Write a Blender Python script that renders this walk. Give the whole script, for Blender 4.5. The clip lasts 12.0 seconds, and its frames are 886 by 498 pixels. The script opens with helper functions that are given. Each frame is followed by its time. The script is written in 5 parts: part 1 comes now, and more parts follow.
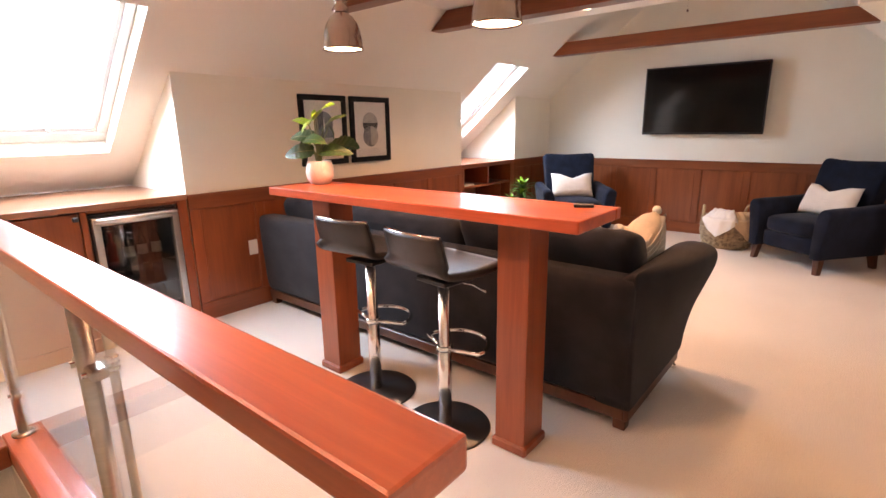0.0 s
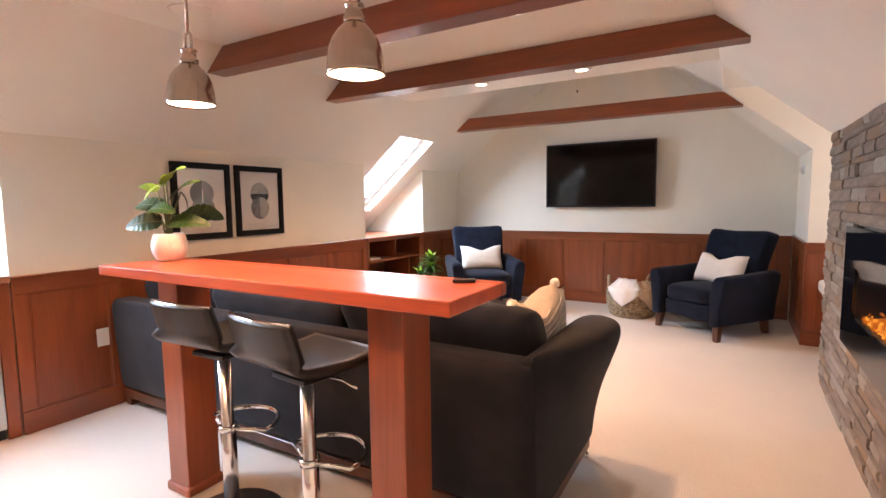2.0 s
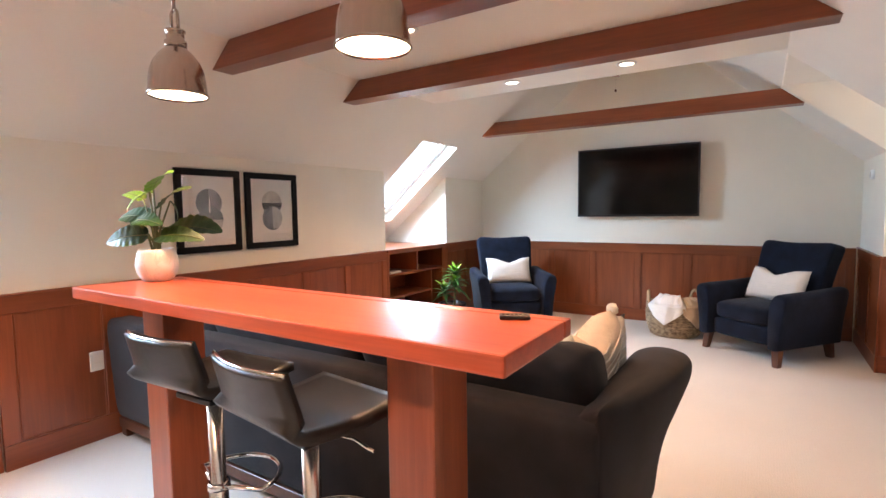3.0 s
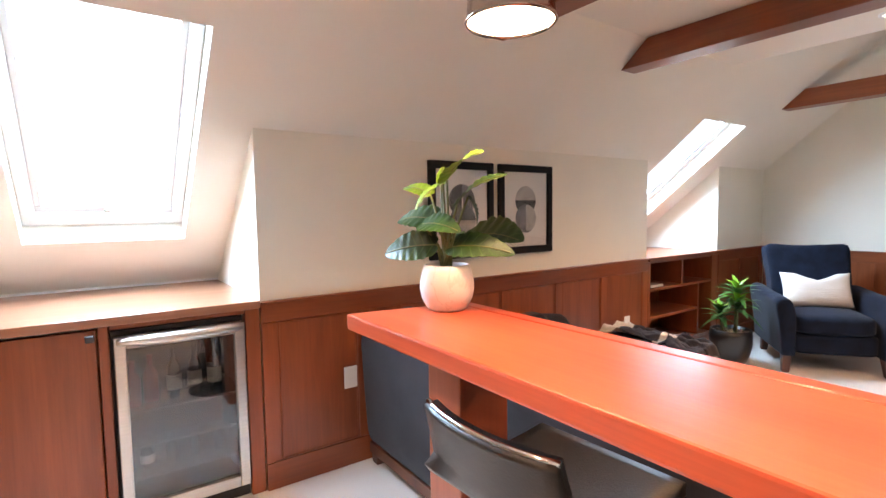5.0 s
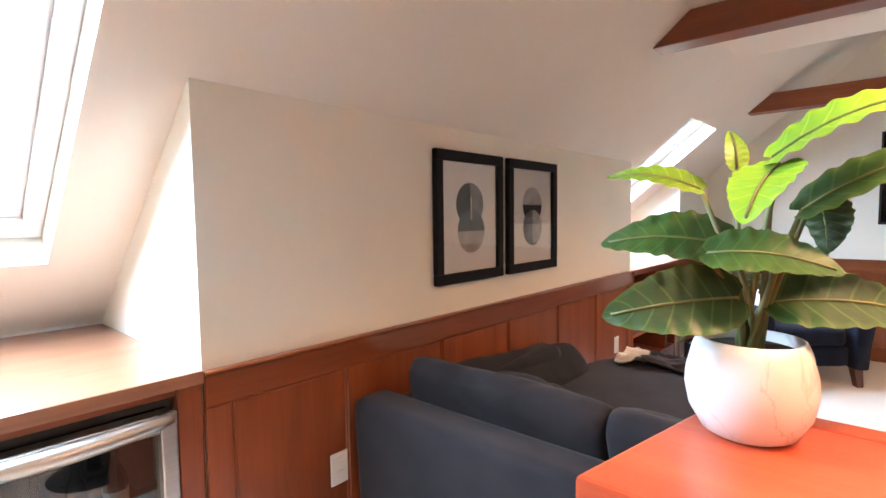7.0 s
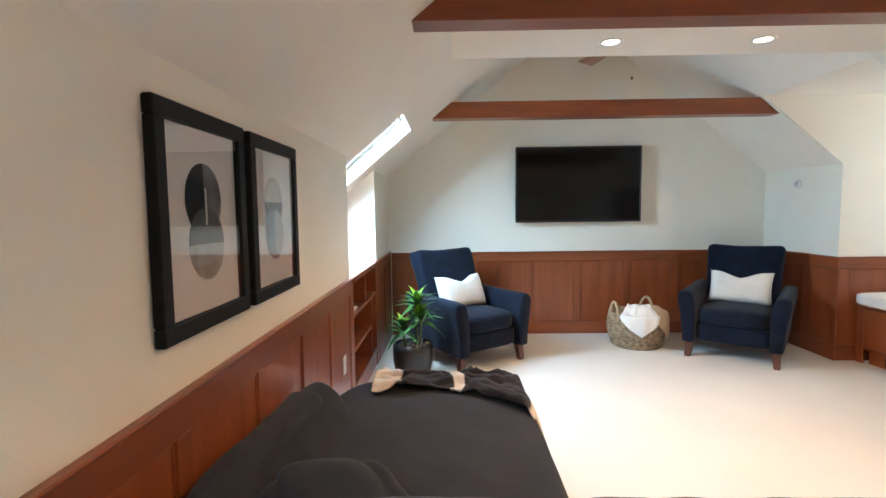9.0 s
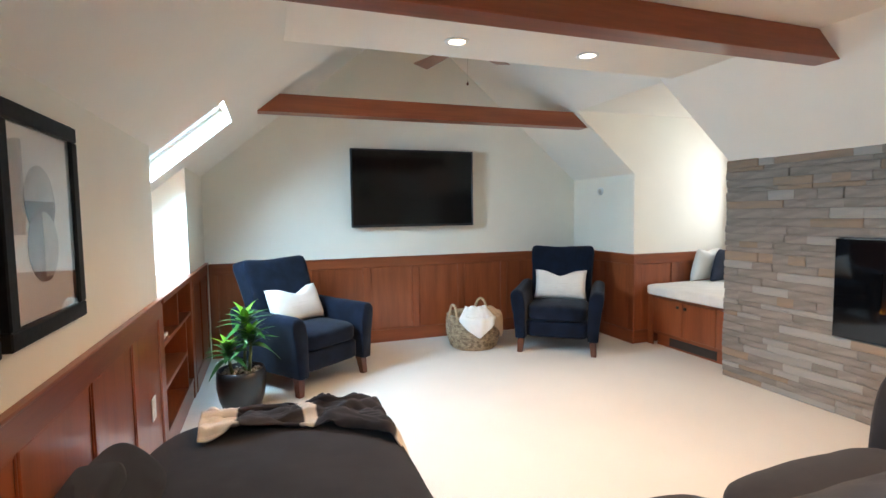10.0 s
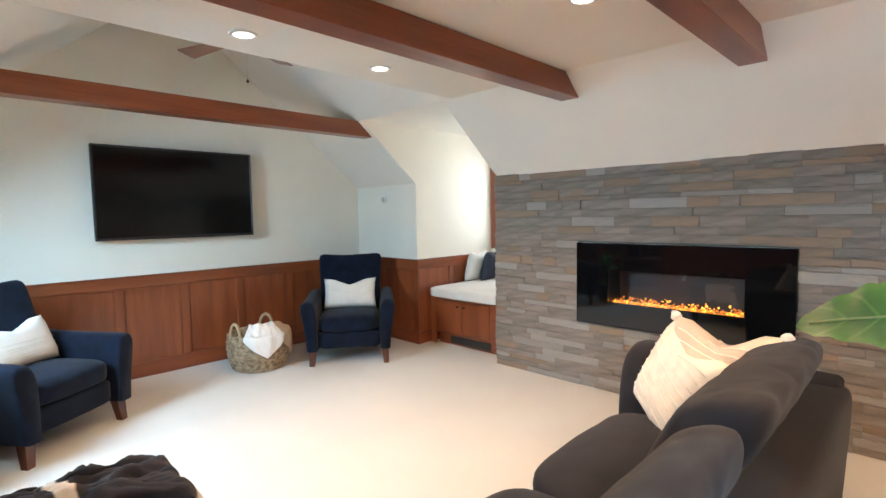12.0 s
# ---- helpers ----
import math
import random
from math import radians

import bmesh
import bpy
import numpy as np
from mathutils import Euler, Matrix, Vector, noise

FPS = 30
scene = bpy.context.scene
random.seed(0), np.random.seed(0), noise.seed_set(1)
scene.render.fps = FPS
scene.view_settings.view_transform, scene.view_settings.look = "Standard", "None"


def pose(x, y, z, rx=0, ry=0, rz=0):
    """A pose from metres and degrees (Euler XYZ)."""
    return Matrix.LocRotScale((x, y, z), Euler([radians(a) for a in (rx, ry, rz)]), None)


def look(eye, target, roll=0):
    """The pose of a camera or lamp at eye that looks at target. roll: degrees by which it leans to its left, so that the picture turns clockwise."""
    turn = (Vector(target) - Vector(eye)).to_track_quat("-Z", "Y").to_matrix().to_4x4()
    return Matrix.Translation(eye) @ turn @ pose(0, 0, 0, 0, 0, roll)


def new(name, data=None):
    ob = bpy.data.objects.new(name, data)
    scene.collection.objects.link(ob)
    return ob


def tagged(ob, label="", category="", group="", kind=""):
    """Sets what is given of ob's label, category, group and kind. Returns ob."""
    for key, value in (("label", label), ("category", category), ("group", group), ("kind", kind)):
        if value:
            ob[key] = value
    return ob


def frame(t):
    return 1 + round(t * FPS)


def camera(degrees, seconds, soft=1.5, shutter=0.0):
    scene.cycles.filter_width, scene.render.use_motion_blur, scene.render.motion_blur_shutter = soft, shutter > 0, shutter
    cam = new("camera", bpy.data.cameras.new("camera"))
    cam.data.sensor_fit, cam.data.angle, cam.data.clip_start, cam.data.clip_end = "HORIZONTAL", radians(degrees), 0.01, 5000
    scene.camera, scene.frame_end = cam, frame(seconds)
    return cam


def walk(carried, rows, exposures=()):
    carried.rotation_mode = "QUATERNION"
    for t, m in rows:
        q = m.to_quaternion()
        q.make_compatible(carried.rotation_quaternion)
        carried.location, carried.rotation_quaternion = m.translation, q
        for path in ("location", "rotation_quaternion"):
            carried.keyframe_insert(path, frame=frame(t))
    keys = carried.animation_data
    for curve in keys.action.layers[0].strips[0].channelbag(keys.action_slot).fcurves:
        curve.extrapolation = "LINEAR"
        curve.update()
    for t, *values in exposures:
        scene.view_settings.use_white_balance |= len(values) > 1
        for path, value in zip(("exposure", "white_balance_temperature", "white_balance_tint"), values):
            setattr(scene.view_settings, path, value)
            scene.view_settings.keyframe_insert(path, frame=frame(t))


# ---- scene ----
cam = camera(83.6, 12.0)
PATH = [
    (0, (3.545, 0.36, 1.363), (2.312, 1.86, 0.885), -0.8),
    (0.5, (3.558, 0.419, 1.361), (2.43, 2.023, 0.969), -0.7),
    (1, (3.567, 0.501, 1.351), (2.521, 2.178, 1.042), -0.7),
    (1.5, (3.565, 0.605, 1.336), (2.552, 2.315, 1.105), -0.7),
    (2, (3.521, 0.731, 1.321), (2.512, 2.448, 1.132), -0.7),
    (2.5, (3.422, 0.888, 1.322), (2.41, 2.605, 1.156), -0.7),
    (3, (3.282, 1.027, 1.325), (2.204, 2.705, 1.173), -0.8),
    (3.5, (3.107, 1.151, 1.337), (1.842, 2.693, 1.184), -0.6),
    (3.7, (3.03, 1.182, 1.337), (1.678, 2.649, 1.184), -0.7),
    (5.5, (2.145, 1.259, 1.339), (0.496, 2.381, 1.192), -0.8),
    (6, (1.9, 1.257, 1.361), (0.273, 2.411, 1.211), -0.8),
    (6.5, (1.663, 1.288, 1.357), (0.148, 2.585, 1.207), -0.9),
    (8.3, (0.877, 1.53, 1.360), (0.31, 3.444, 1.229), -0.7),
    (8.5, (0.817, 1.622, 1.368), (0.39, 3.57, 1.218), -0.8),
    (9, (0.684, 1.737, 1.369), (0.652, 3.731, 1.216), -0.7),
    (9.5, (0.621, 1.875, 1.369), (0.961, 3.84, 1.219), -0.7),
    (10, (0.582, 2.015, 1.361), (1.243, 3.897, 1.22), -0.8),
    (10.5, (0.546, 2.111, 1.38), (1.489, 3.87, 1.241), -0.9),
    (11, (0.507, 2.161, 1.398), (1.661, 3.789, 1.26), -0.9),
    (11.5, (0.498, 2.181, 1.402), (1.801, 3.691, 1.264), -1.0),
    (12, (0.489, 2.184, 1.411), (1.909, 3.585, 1.27), -1.0),
]
EXPOSURES = [(0, 0.01, 8150, 39), (0.5, -0.01, 9150, 49), (1, 0.0, 9250, 50), (1.5, 0.0, 8950, 48), (2, 0.08, 7600, 35), (2.5, 0.1, 7050, 30), (3.0, 0.1, 6850, 27), (3.7, 0.1, 6850, 27),
             (5.5, 0.12, 6780, 26), (6.7, 0.13, 6950, 27), (8.3, 0.14, 6250, 14), (10.5, 0.075, 6250, 12), (12, 0.12, 6250, 11)]
walk(cam, [(t, look(*r)) for t, *r in PATH], EXPOSURES)

# ---- world, light, exposure ----
world = bpy.data.worlds.new("sky_world")
scene.world = world
world.use_nodes = True
wn = world.node_tree.nodes
sky = wn.new("ShaderNodeTexSky")
sky.sky_type, sky.sun_disc = "NISHITA", False
sky.sun_elevation, sky.sun_rotation = radians(48), radians(60)
wn["Background"].inputs["Strength"].default_value = 0.12
world.node_tree.links.new(sky.outputs["Color"], wn["Background"].inputs["Color"])


def lamp(name, kind, m, energy, color, **more):
    data = bpy.data.lights.new(name, kind)
    data.energy, data.color = energy, color
    if kind == "SUN":
        data.angle = more["angle"]
    elif kind == "AREA":
        data.shape = more.get("shape", "RECTANGLE")
        data.size, data.size_y = more["size"], more.get("size_y", more["size"])
        data.spread = more.get("spread", math.pi)
    elif kind == "SPOT":
        data.spot_size, data.spot_blend, data.shadow_soft_size = more["spot"], 0.6, more["soft"]
    else:
        data.shadow_soft_size = more["soft"]
    ob = new(name, data)
    ob.matrix_world = m
    return ob


DAY, WARM = (0.48, 0.77, 1.0), (1.0, 0.63, 0.33)
K, KNEE, W, GABLE, FLAT = 0.83, 1.74, 4.09, 7.18, 2.32
lamp("sun", "SUN", look((0, 0, 10), (-3.2, 1.0, 4.2)), 1.0, (1, 0.95, 0.88), angle=radians(14))
NIN = Vector((K, 0, -1)).normalized()          # into the room from the roof over the knee wall


def roof(x):
    return KNEE + K * x


for yc in (1.318, 5.565):
    c = Vector((-0.135, yc, roof(-0.135))) - NIN * 0.24
    lamp("skylight_daylight", "AREA", look(c, c + NIN, 0), 122 if yc < 3 else 128, DAY, size=0.62, size_y=1.2)
lamp("window_daylight", "AREA", look((5.44, 5.56, 1.6), (4.0, 5.56, 1.25)), 11, (0.93, 0.97, 1.0), size=0.8, size_y=1.1)
PENDANTS = ((1.64, 1.97), (2.485, 1.97))
for x, y in PENDANTS:
    lamp("pendant_glow", "SPOT", look((x, y, 1.719), (x, y, 0)), 46, WARM, spot=radians(150), soft=0.045)
# the first pair is unseen, added from row spacing and the bright handrail
CANS = ((1.61, 0.52), (2.48, 0.52), (1.61, 3.28), (2.48, 3.28), (1.61, 4.66), (2.47, 4.66))
for x, y in CANS:
    lamp("can_glow", "SPOT", look((x, y, FLAT - 0.012), (x, y, 0)), 75 if y > 1 else 85, WARM, spot=radians(134), soft=0.05)


# ---- materials ----
def mat(name, color, rough=0.6, metal=0.0, var=0.12, scale=6.0, bump=0.0, bscale=120.0, color2=None, stretch=(1, 1, 1),
        coat=0.0, sheen=0.0, rand=0.0, emit=None, alpha=None, trans=0.0, spec=0.5, detail=6.0):
    m = bpy.data.materials.new(name)
    m.use_nodes = True
    nt = m.node_tree
    n, l = nt.nodes, nt.links
    b = n["Principled BSDF"]
    b.inputs["Roughness"].default_value, b.inputs["Metallic"].default_value = rough, metal
    b.inputs["Coat Weight"].default_value, b.inputs["Sheen Weight"].default_value = coat, sheen
    b.inputs["Coat Roughness"].default_value = 0.12
    b.inputs["Transmission Weight"].default_value = trans
    b.inputs["Specular IOR Level"].default_value = spec
    co = n.new("ShaderNodeTexCoord")
    mp = n.new("ShaderNodeMapping")
    mp.inputs["Scale"].default_value = stretch
    l.new(co.outputs["Object"], mp.inputs["Vector"])
    nz = n.new("ShaderNodeTexNoise")
    nz.inputs["Scale"].default_value, nz.inputs["Detail"].default_value = scale, detail
    l.new(mp.outputs["Vector"], nz.inputs["Vector"])
    ramp = n.new("ShaderNodeValToRGB")
    dark = color2 or tuple(c * (1 - var) for c in color)
    lite = tuple(min(1, c * (1 + var * 0.5)) for c in color)
    ramp.color_ramp.elements[0].position, ramp.color_ramp.elements[1].position = 0.32, 0.68
    ramp.color_ramp.elements[0].color, ramp.color_ramp.elements[1].color = (*dark, 1), (*lite, 1)
    l.new(nz.outputs["Fac"], ramp.inputs["Fac"])
    out = ramp.outputs["Color"]
    if rand:
        oi = n.new("ShaderNodeObjectInfo")
        hs = n.new("ShaderNodeHueSaturation")
        mr = n.new("ShaderNodeMapRange")
        mr.inputs["To Min"].default_value, mr.inputs["To Max"].default_value = 1 - rand, 1 + rand
        l.new(oi.outputs["Random"], mr.inputs["Value"])
        l.new(mr.outputs["Result"], hs.inputs["Value"])
        l.new(out, hs.inputs["Color"])
        out = hs.outputs["Color"]
    l.new(out, b.inputs["Base Color"])
    if bump:
        bz = n.new("ShaderNodeTexNoise")
        bz.inputs["Scale"].default_value, bz.inputs["Detail"].default_value = bscale, 4
        l.new(mp.outputs["Vector"], bz.inputs["Vector"])
        bp = n.new("ShaderNodeBump")
        bp.inputs["Strength"].default_value, bp.inputs["Distance"].default_value = bump, 0.004
        l.new(bz.outputs["Fac"], bp.inputs["Height"])
        l.new(bp.outputs["Normal"], b.inputs["Normal"])
    if emit:
        b.inputs["Emission Color"].default_value, b.inputs["Emission Strength"].default_value = (*emit[0], 1), emit[1]
    return m


def wood(name, axis, base=(0.285, 0.074, 0.024), dark=(0.20, 0.047, 0.015), rough=0.34, coat=0.25, rand=0.1):
    s = [11, 11, 11]
    s["xyz".index(axis)] = 1.3
    m = mat(name, base, rough, 0, 0, 1.0, 0.06, 3.0, color2=dark, stretch=tuple(s), coat=coat, rand=rand, detail=8)
    n, l = m.node_tree.nodes, m.node_tree.links
    b = n["Principled BSDF"]
    # fine pores and streaks over the broad figure
    co, mp, nz = n.new("ShaderNodeTexCoord"), n.new("ShaderNodeMapping"), n.new("ShaderNodeTexNoise")
    mp.inputs["Scale"].default_value = tuple(q * (7.0 if q > 5 else 2.6) for q in s)
    nz.inputs["Scale"].default_value, nz.inputs["Detail"].default_value, nz.inputs["Distortion"].default_value = 1.0, 5, 0.8
    mr = n.new("ShaderNodeMapRange")
    mr.inputs["From Min"].default_value, mr.inputs["From Max"].default_value = 0.3, 0.7
    mr.inputs["To Min"].default_value, mr.inputs["To Max"].default_value = 0.89, 1.08
    hs = n.new("ShaderNodeHueSaturation")
    l.new(co.outputs["Object"], mp.inputs["Vector"])
    l.new(mp.outputs["Vector"], nz.inputs["Vector"])
    l.new(nz.outputs["Fac"], mr.inputs["Value"])
    l.new(mr.outputs["Result"], hs.inputs["Value"])
    l.new(b.inputs["Base Color"].links[0].from_socket, hs.inputs["Color"])
    l.new(hs.outputs["Color"], b.inputs["Base Color"])
    return m


def carpet_material():
    m = mat("carpet", (0.71, 0.665, 0.605), 0.95, 0, 0.05, 1.4, sheen=0.1)
    n, l = m.node_tree.nodes, m.node_tree.links
    co = n.new("ShaderNodeTexCoord")
    wv = n.new("ShaderNodeTexWave")
    wv.bands_direction = "X"
    wv.inputs["Scale"].default_value, wv.inputs["Distortion"].default_value = 26, 1.6
    wv.inputs["Detail"].default_value, wv.inputs["Detail Scale"].default_value = 3, 4
    vz = n.new("ShaderNodeTexNoise")
    vz.inputs["Scale"].default_value = 260
    l.new(co.outputs["Object"], wv.inputs["Vector"])
    l.new(co.outputs["Object"], vz.inputs["Vector"])
    ad = n.new("ShaderNodeMath")
    ad.operation = "ADD"
    soft = n.new("ShaderNodeMath")
    soft.operation, soft.inputs[1].default_value = "MULTIPLY", 0.3
    l.new(wv.outputs["Fac"], soft.inputs[0])
    l.new(soft.outputs["Value"], ad.inputs[0])
    l.new(vz.outputs["Fac"], ad.inputs[1])
    bp = n.new("ShaderNodeBump")
    bp.inputs["Strength"].default_value, bp.inputs["Distance"].default_value = 0.34, 0.005
    l.new(ad.outputs["Value"], bp.inputs["Height"])
    b = n["Principled BSDF"]
    l.new(bp.outputs["Normal"], b.inputs["Normal"])
    # shade in the gaps between the loops of the pile, put into the colour
    mr, hs = n.new("ShaderNodeMapRange"), n.new("ShaderNodeHueSaturation")
    mr.inputs["From Min"].default_value, mr.inputs["From Max"].default_value = 0.3, 0.7
    mr.inputs["To Min"].default_value, mr.inputs["To Max"].default_value = 0.84, 1.07
    l.new(vz.outputs["Fac"], mr.inputs["Value"])
    l.new(mr.outputs["Result"], hs.inputs["Value"])
    l.new(b.inputs["Base Color"].links[0].from_socket, hs.inputs["Color"])
    l.new(hs.outputs["Color"], b.inputs["Base Color"])
    return m


def glass_material(name, tint=(1, 1, 1), gloss=0.045):
    m = bpy.data.materials.new(name)
    m.use_nodes = True
    n, l = m.node_tree.nodes, m.node_tree.links
    mix, tr, gl = (n.new(k) for k in ("ShaderNodeMixShader", "ShaderNodeBsdfTransparent", "ShaderNodeBsdfGlossy"))
    tr.inputs["Color"].default_value, gl.inputs["Roughness"].default_value = (*tint, 1), 0.0
    # gloss rises from its value seen straight on towards grazing views
    lw, pw, mr = n.new("ShaderNodeLayerWeight"), n.new("ShaderNodeMath"), n.new("ShaderNodeMapRange")
    lw.inputs["Blend"].default_value = 0.5
    pw.operation, pw.inputs[1].default_value = "POWER", 3.5
    mr.inputs["To Min"].default_value, mr.inputs["To Max"].default_value = gloss, 0.75
    l.new(lw.outputs["Facing"], pw.inputs[0])
    l.new(pw.outputs["Value"], mr.inputs["Value"])
    l.new(mr.outputs["Result"], mix.inputs["Fac"])
    l.new(tr.outputs["BSDF"], mix.inputs[1])
    l.new(gl.outputs["BSDF"], mix.inputs[2])
    l.new(mix.outputs["Shader"], n["Material Output"].inputs["Surface"])
    return m


PAINT = mat("wall_paint", (0.85, 0.795, 0.68), 0.75, 0, 0.035, 2.0, 0.12, 160)
CEIL = mat("ceiling_paint", (0.85, 0.795, 0.70), 0.8, 0, 0.03, 1.6, 0.12, 160)
WHITE = mat("white_trim", (0.8, 0.8, 0.78), 0.4, 0, 0.04, 8)
PLASTIC = mat("white_plastic", (0.75, 0.74, 0.71), 0.35, 0, 0.03, 10)
WX, WY, WZ = (wood("cherry_" + a, a) for a in "xyz")
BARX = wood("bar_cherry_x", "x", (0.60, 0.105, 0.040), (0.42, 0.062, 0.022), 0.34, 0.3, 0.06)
RAILX = wood("rail_cherry_x", "x", (0.60, 0.150, 0.066), (0.40, 0.082, 0.033), 0.32, 0.35, 0.05)
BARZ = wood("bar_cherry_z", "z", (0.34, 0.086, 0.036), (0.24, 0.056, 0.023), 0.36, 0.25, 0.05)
# paler than the other cherry: washed-out skylight reflection is put into the colour
COUNTER = wood("counter_cherry", "y", (0.37, 0.165, 0.092), (0.29, 0.115, 0.06), 0.34, 0.5, 0.0)
LEGWOOD = wood("leg_wood", "z", (0.13, 0.04, 0.016), (0.07, 0.02, 0.009), 0.4, 0.2, 0.0)
CARPET = carpet_material()
GLASS = glass_material("clear_glass")
FRIDGEGLASS = glass_material("tinted_glass", (0.62, 0.64, 0.65), 0.12)
STEEL = mat("brushed_steel", (0.62, 0.58, 0.53), 0.3, 1.0, 0.06, 3.0, 0.05, 60, stretch=(1, 1, 40))
NICKEL = mat("brushed_nickel", (0.44, 0.36, 0.295), 0.2, 1.0, 0.06, 3.0, 0.03, 60, stretch=(30, 30, 1))
CHROME = mat("chrome", (0.8, 0.79, 0.77), 0.07, 1.0, 0.02, 5)
BLACK = mat("black_plastic", (0.012, 0.012, 0.013), 0.35, 0, 0.2, 20)
LEATHER = mat("black_leather", (0.022, 0.018, 0.016), 0.36, 0, 0.25, 14, 0.25, 260)
GLOSSBLACK = mat("black_glass", (0.004, 0.004, 0.0045), 0.05, 0, 0.0, 4, spec=0.45)
BASEPLATE = mat("stool_base", (0.085, 0.085, 0.09), 0.34, 0.7, 0.15, 8)
COLUMN = mat("polished_column", (0.82, 0.80, 0.78), 0.2, 1.0, 0.03, 5)
SCREEN = mat("tv_screen", (0.003, 0.0022, 0.002), 0.11, 0, 0.0, 4, spec=0.3)
SOFA = mat("charcoal_microfibre", (0.0225, 0.0208, 0.0240), 0.85, 0, 0.3, 7, 0.3, 420, sheen=0.07, spec=0.15)
NAVY = mat("navy_velvet", (0.0044, 0.0084, 0.0205), 0.85, 0, 0.45, 9, 0.3, 420, sheen=0.07, spec=0.15)
LINEN = mat("white_linen", (0.72, 0.68, 0.62), 0.9, 0, 0.06, 9, 0.5, 220)
CREAM = mat("cream_knit", (0.78, 0.71, 0.61), 0.92, 0, 0.1, 20, 0.8, 110)
TANKNIT = mat("tan_knit", (0.60, 0.50, 0.39), 0.92, 0, 0.1, 20, 0.8, 110)
TOWEL = mat("white_throw", (0.8, 0.78, 0.75), 0.95, 0, 0.05, 8, 0.6, 260)
BEIGE = mat("beige_throw", (0.58, 0.43, 0.29), 0.95, 0, 0.1, 8, 0.6, 260)
ROPE = mat("seagrass_rope", (0.46, 0.33, 0.20), 0.8, 0, 0.3, 60, 0.6, 160)
WICKER = mat("seagrass", (0.40, 0.30, 0.19), 0.8, 0, 0.5, 30, 0.6, 120, color2=(0.17, 0.115, 0.07))
FRAMEBLACK = mat("black_frame", (0.007, 0.006, 0.006), 0.55, 0, 0.4, 30, 0.2, 50, spec=0.2)
MATBOARD = mat("mat_board", (0.76, 0.73, 0.69), 0.9, 0, 0.02, 12)
INKS = {k: mat("ink_" + k, c, 0.9, 0, v, 18, color2=None) for k, c, v in (
    ("black", (0.03, 0.03, 0.035), 0.4), ("grey", (0.20, 0.20, 0.22), 0.5), ("pale", (0.45, 0.43, 0.41), 0.25), ("sand", (0.42, 0.37, 0.32), 0.3), ("slate", (0.12, 0.14, 0.15), 0.4))}
MARBLE = mat("marble_pot", (0.72, 0.71, 0.69), 0.4, 0, 0, 5, color2=(0.62, 0.61, 0.60), detail=10, coat=0.2)
def add_veins(m, color, scale, width, distortion):
    """Thin wandering lines of another colour over a material."""
    n, l = m.node_tree.nodes, m.node_tree.links
    co = n.new("ShaderNodeTexCoord")
    nz = n.new("ShaderNodeTexNoise")
    nz.inputs["Scale"].default_value, nz.inputs["Detail"].default_value, nz.inputs["Distortion"].default_value = scale, 5, distortion
    l.new(co.outputs["Object"], nz.inputs["Vector"])
    ramp = n.new("ShaderNodeValToRGB")
    e = ramp.color_ramp.elements
    e[0].position, e[1].position = 0.5 - width, 0.5
    e[0].color, e[1].color = (0, 0, 0, 1), (1, 1, 1, 1)
    e.new(0.5 + width).color = (0, 0, 0, 1)
    l.new(nz.outputs["Fac"], ramp.inputs["Fac"])
    mix = n.new("ShaderNodeMix")
    mix.data_type = "RGBA"
    b = n["Principled BSDF"]
    old = b.inputs["Base Color"].links[0].from_socket
    mix.inputs["B"].default_value = (*color, 1)
    l.new(ramp.outputs["Color"], mix.inputs["Factor"])
    l.new(old, mix.inputs["A"])
    l.new(mix.outputs["Result"], b.inputs["Base Color"])


add_veins(MARBLE, (0.56, 0.54, 0.52), 5, 0.008, 0.8)
POTBLACK = mat("black_pot", (0.013, 0.012, 0.012), 0.32, 0, 0.2, 5, coat=0.15)
SOIL = mat("soil", (0.05, 0.032, 0.02), 0.95, 0, 0.5, 60, 0.8, 80)
PEBBLE = mat("pebbles", (0.45, 0.40, 0.34), 0.8, 0, 0.3, 40)
LEAF = mat("leaf_broad", (0.032, 0.100, 0.015), 0.46, 0, 0, 14, 0.3, 60, color2=(0.013, 0.050, 0.010), coat=0.03, rand=0.45)


def leaf_veins(m, color, edge):
    """Side veins and a paler margin, by each leaf's own lengthwise and crosswise measure."""
    n, l = m.node_tree.nodes, m.node_tree.links
    b = n["Principled BSDF"]
    fac = []
    for name in ("vein", "margin"):
        at = n.new("ShaderNodeAttribute")
        at.attribute_name = name
        fac.append(at.outputs["Fac"])
    wave = n.new("ShaderNodeMath")
    wave.operation = "SINE"
    l.new(fac[0], wave.inputs[0])
    for src, lo, hi, top, tint in ((wave.outputs["Value"], 0.86, 1.0, 0.7, color), (fac[1], 0.72, 1.0, 0.6, edge)):
        mr, mix = n.new("ShaderNodeMapRange"), n.new("ShaderNodeMix")
        mr.inputs["From Min"].default_value, mr.inputs["From Max"].default_value = lo, hi
        mr.inputs["To Max"].default_value = top
        mix.data_type = "RGBA"
        mix.inputs["B"].default_value = (*tint, 1)
        l.new(src, mr.inputs["Value"])
        l.new(mr.outputs["Result"], mix.inputs["Factor"])
        l.new(b.inputs["Base Color"].links[0].from_socket, mix.inputs["A"])
        l.new(mix.outputs["Result"], b.inputs["Base Color"])


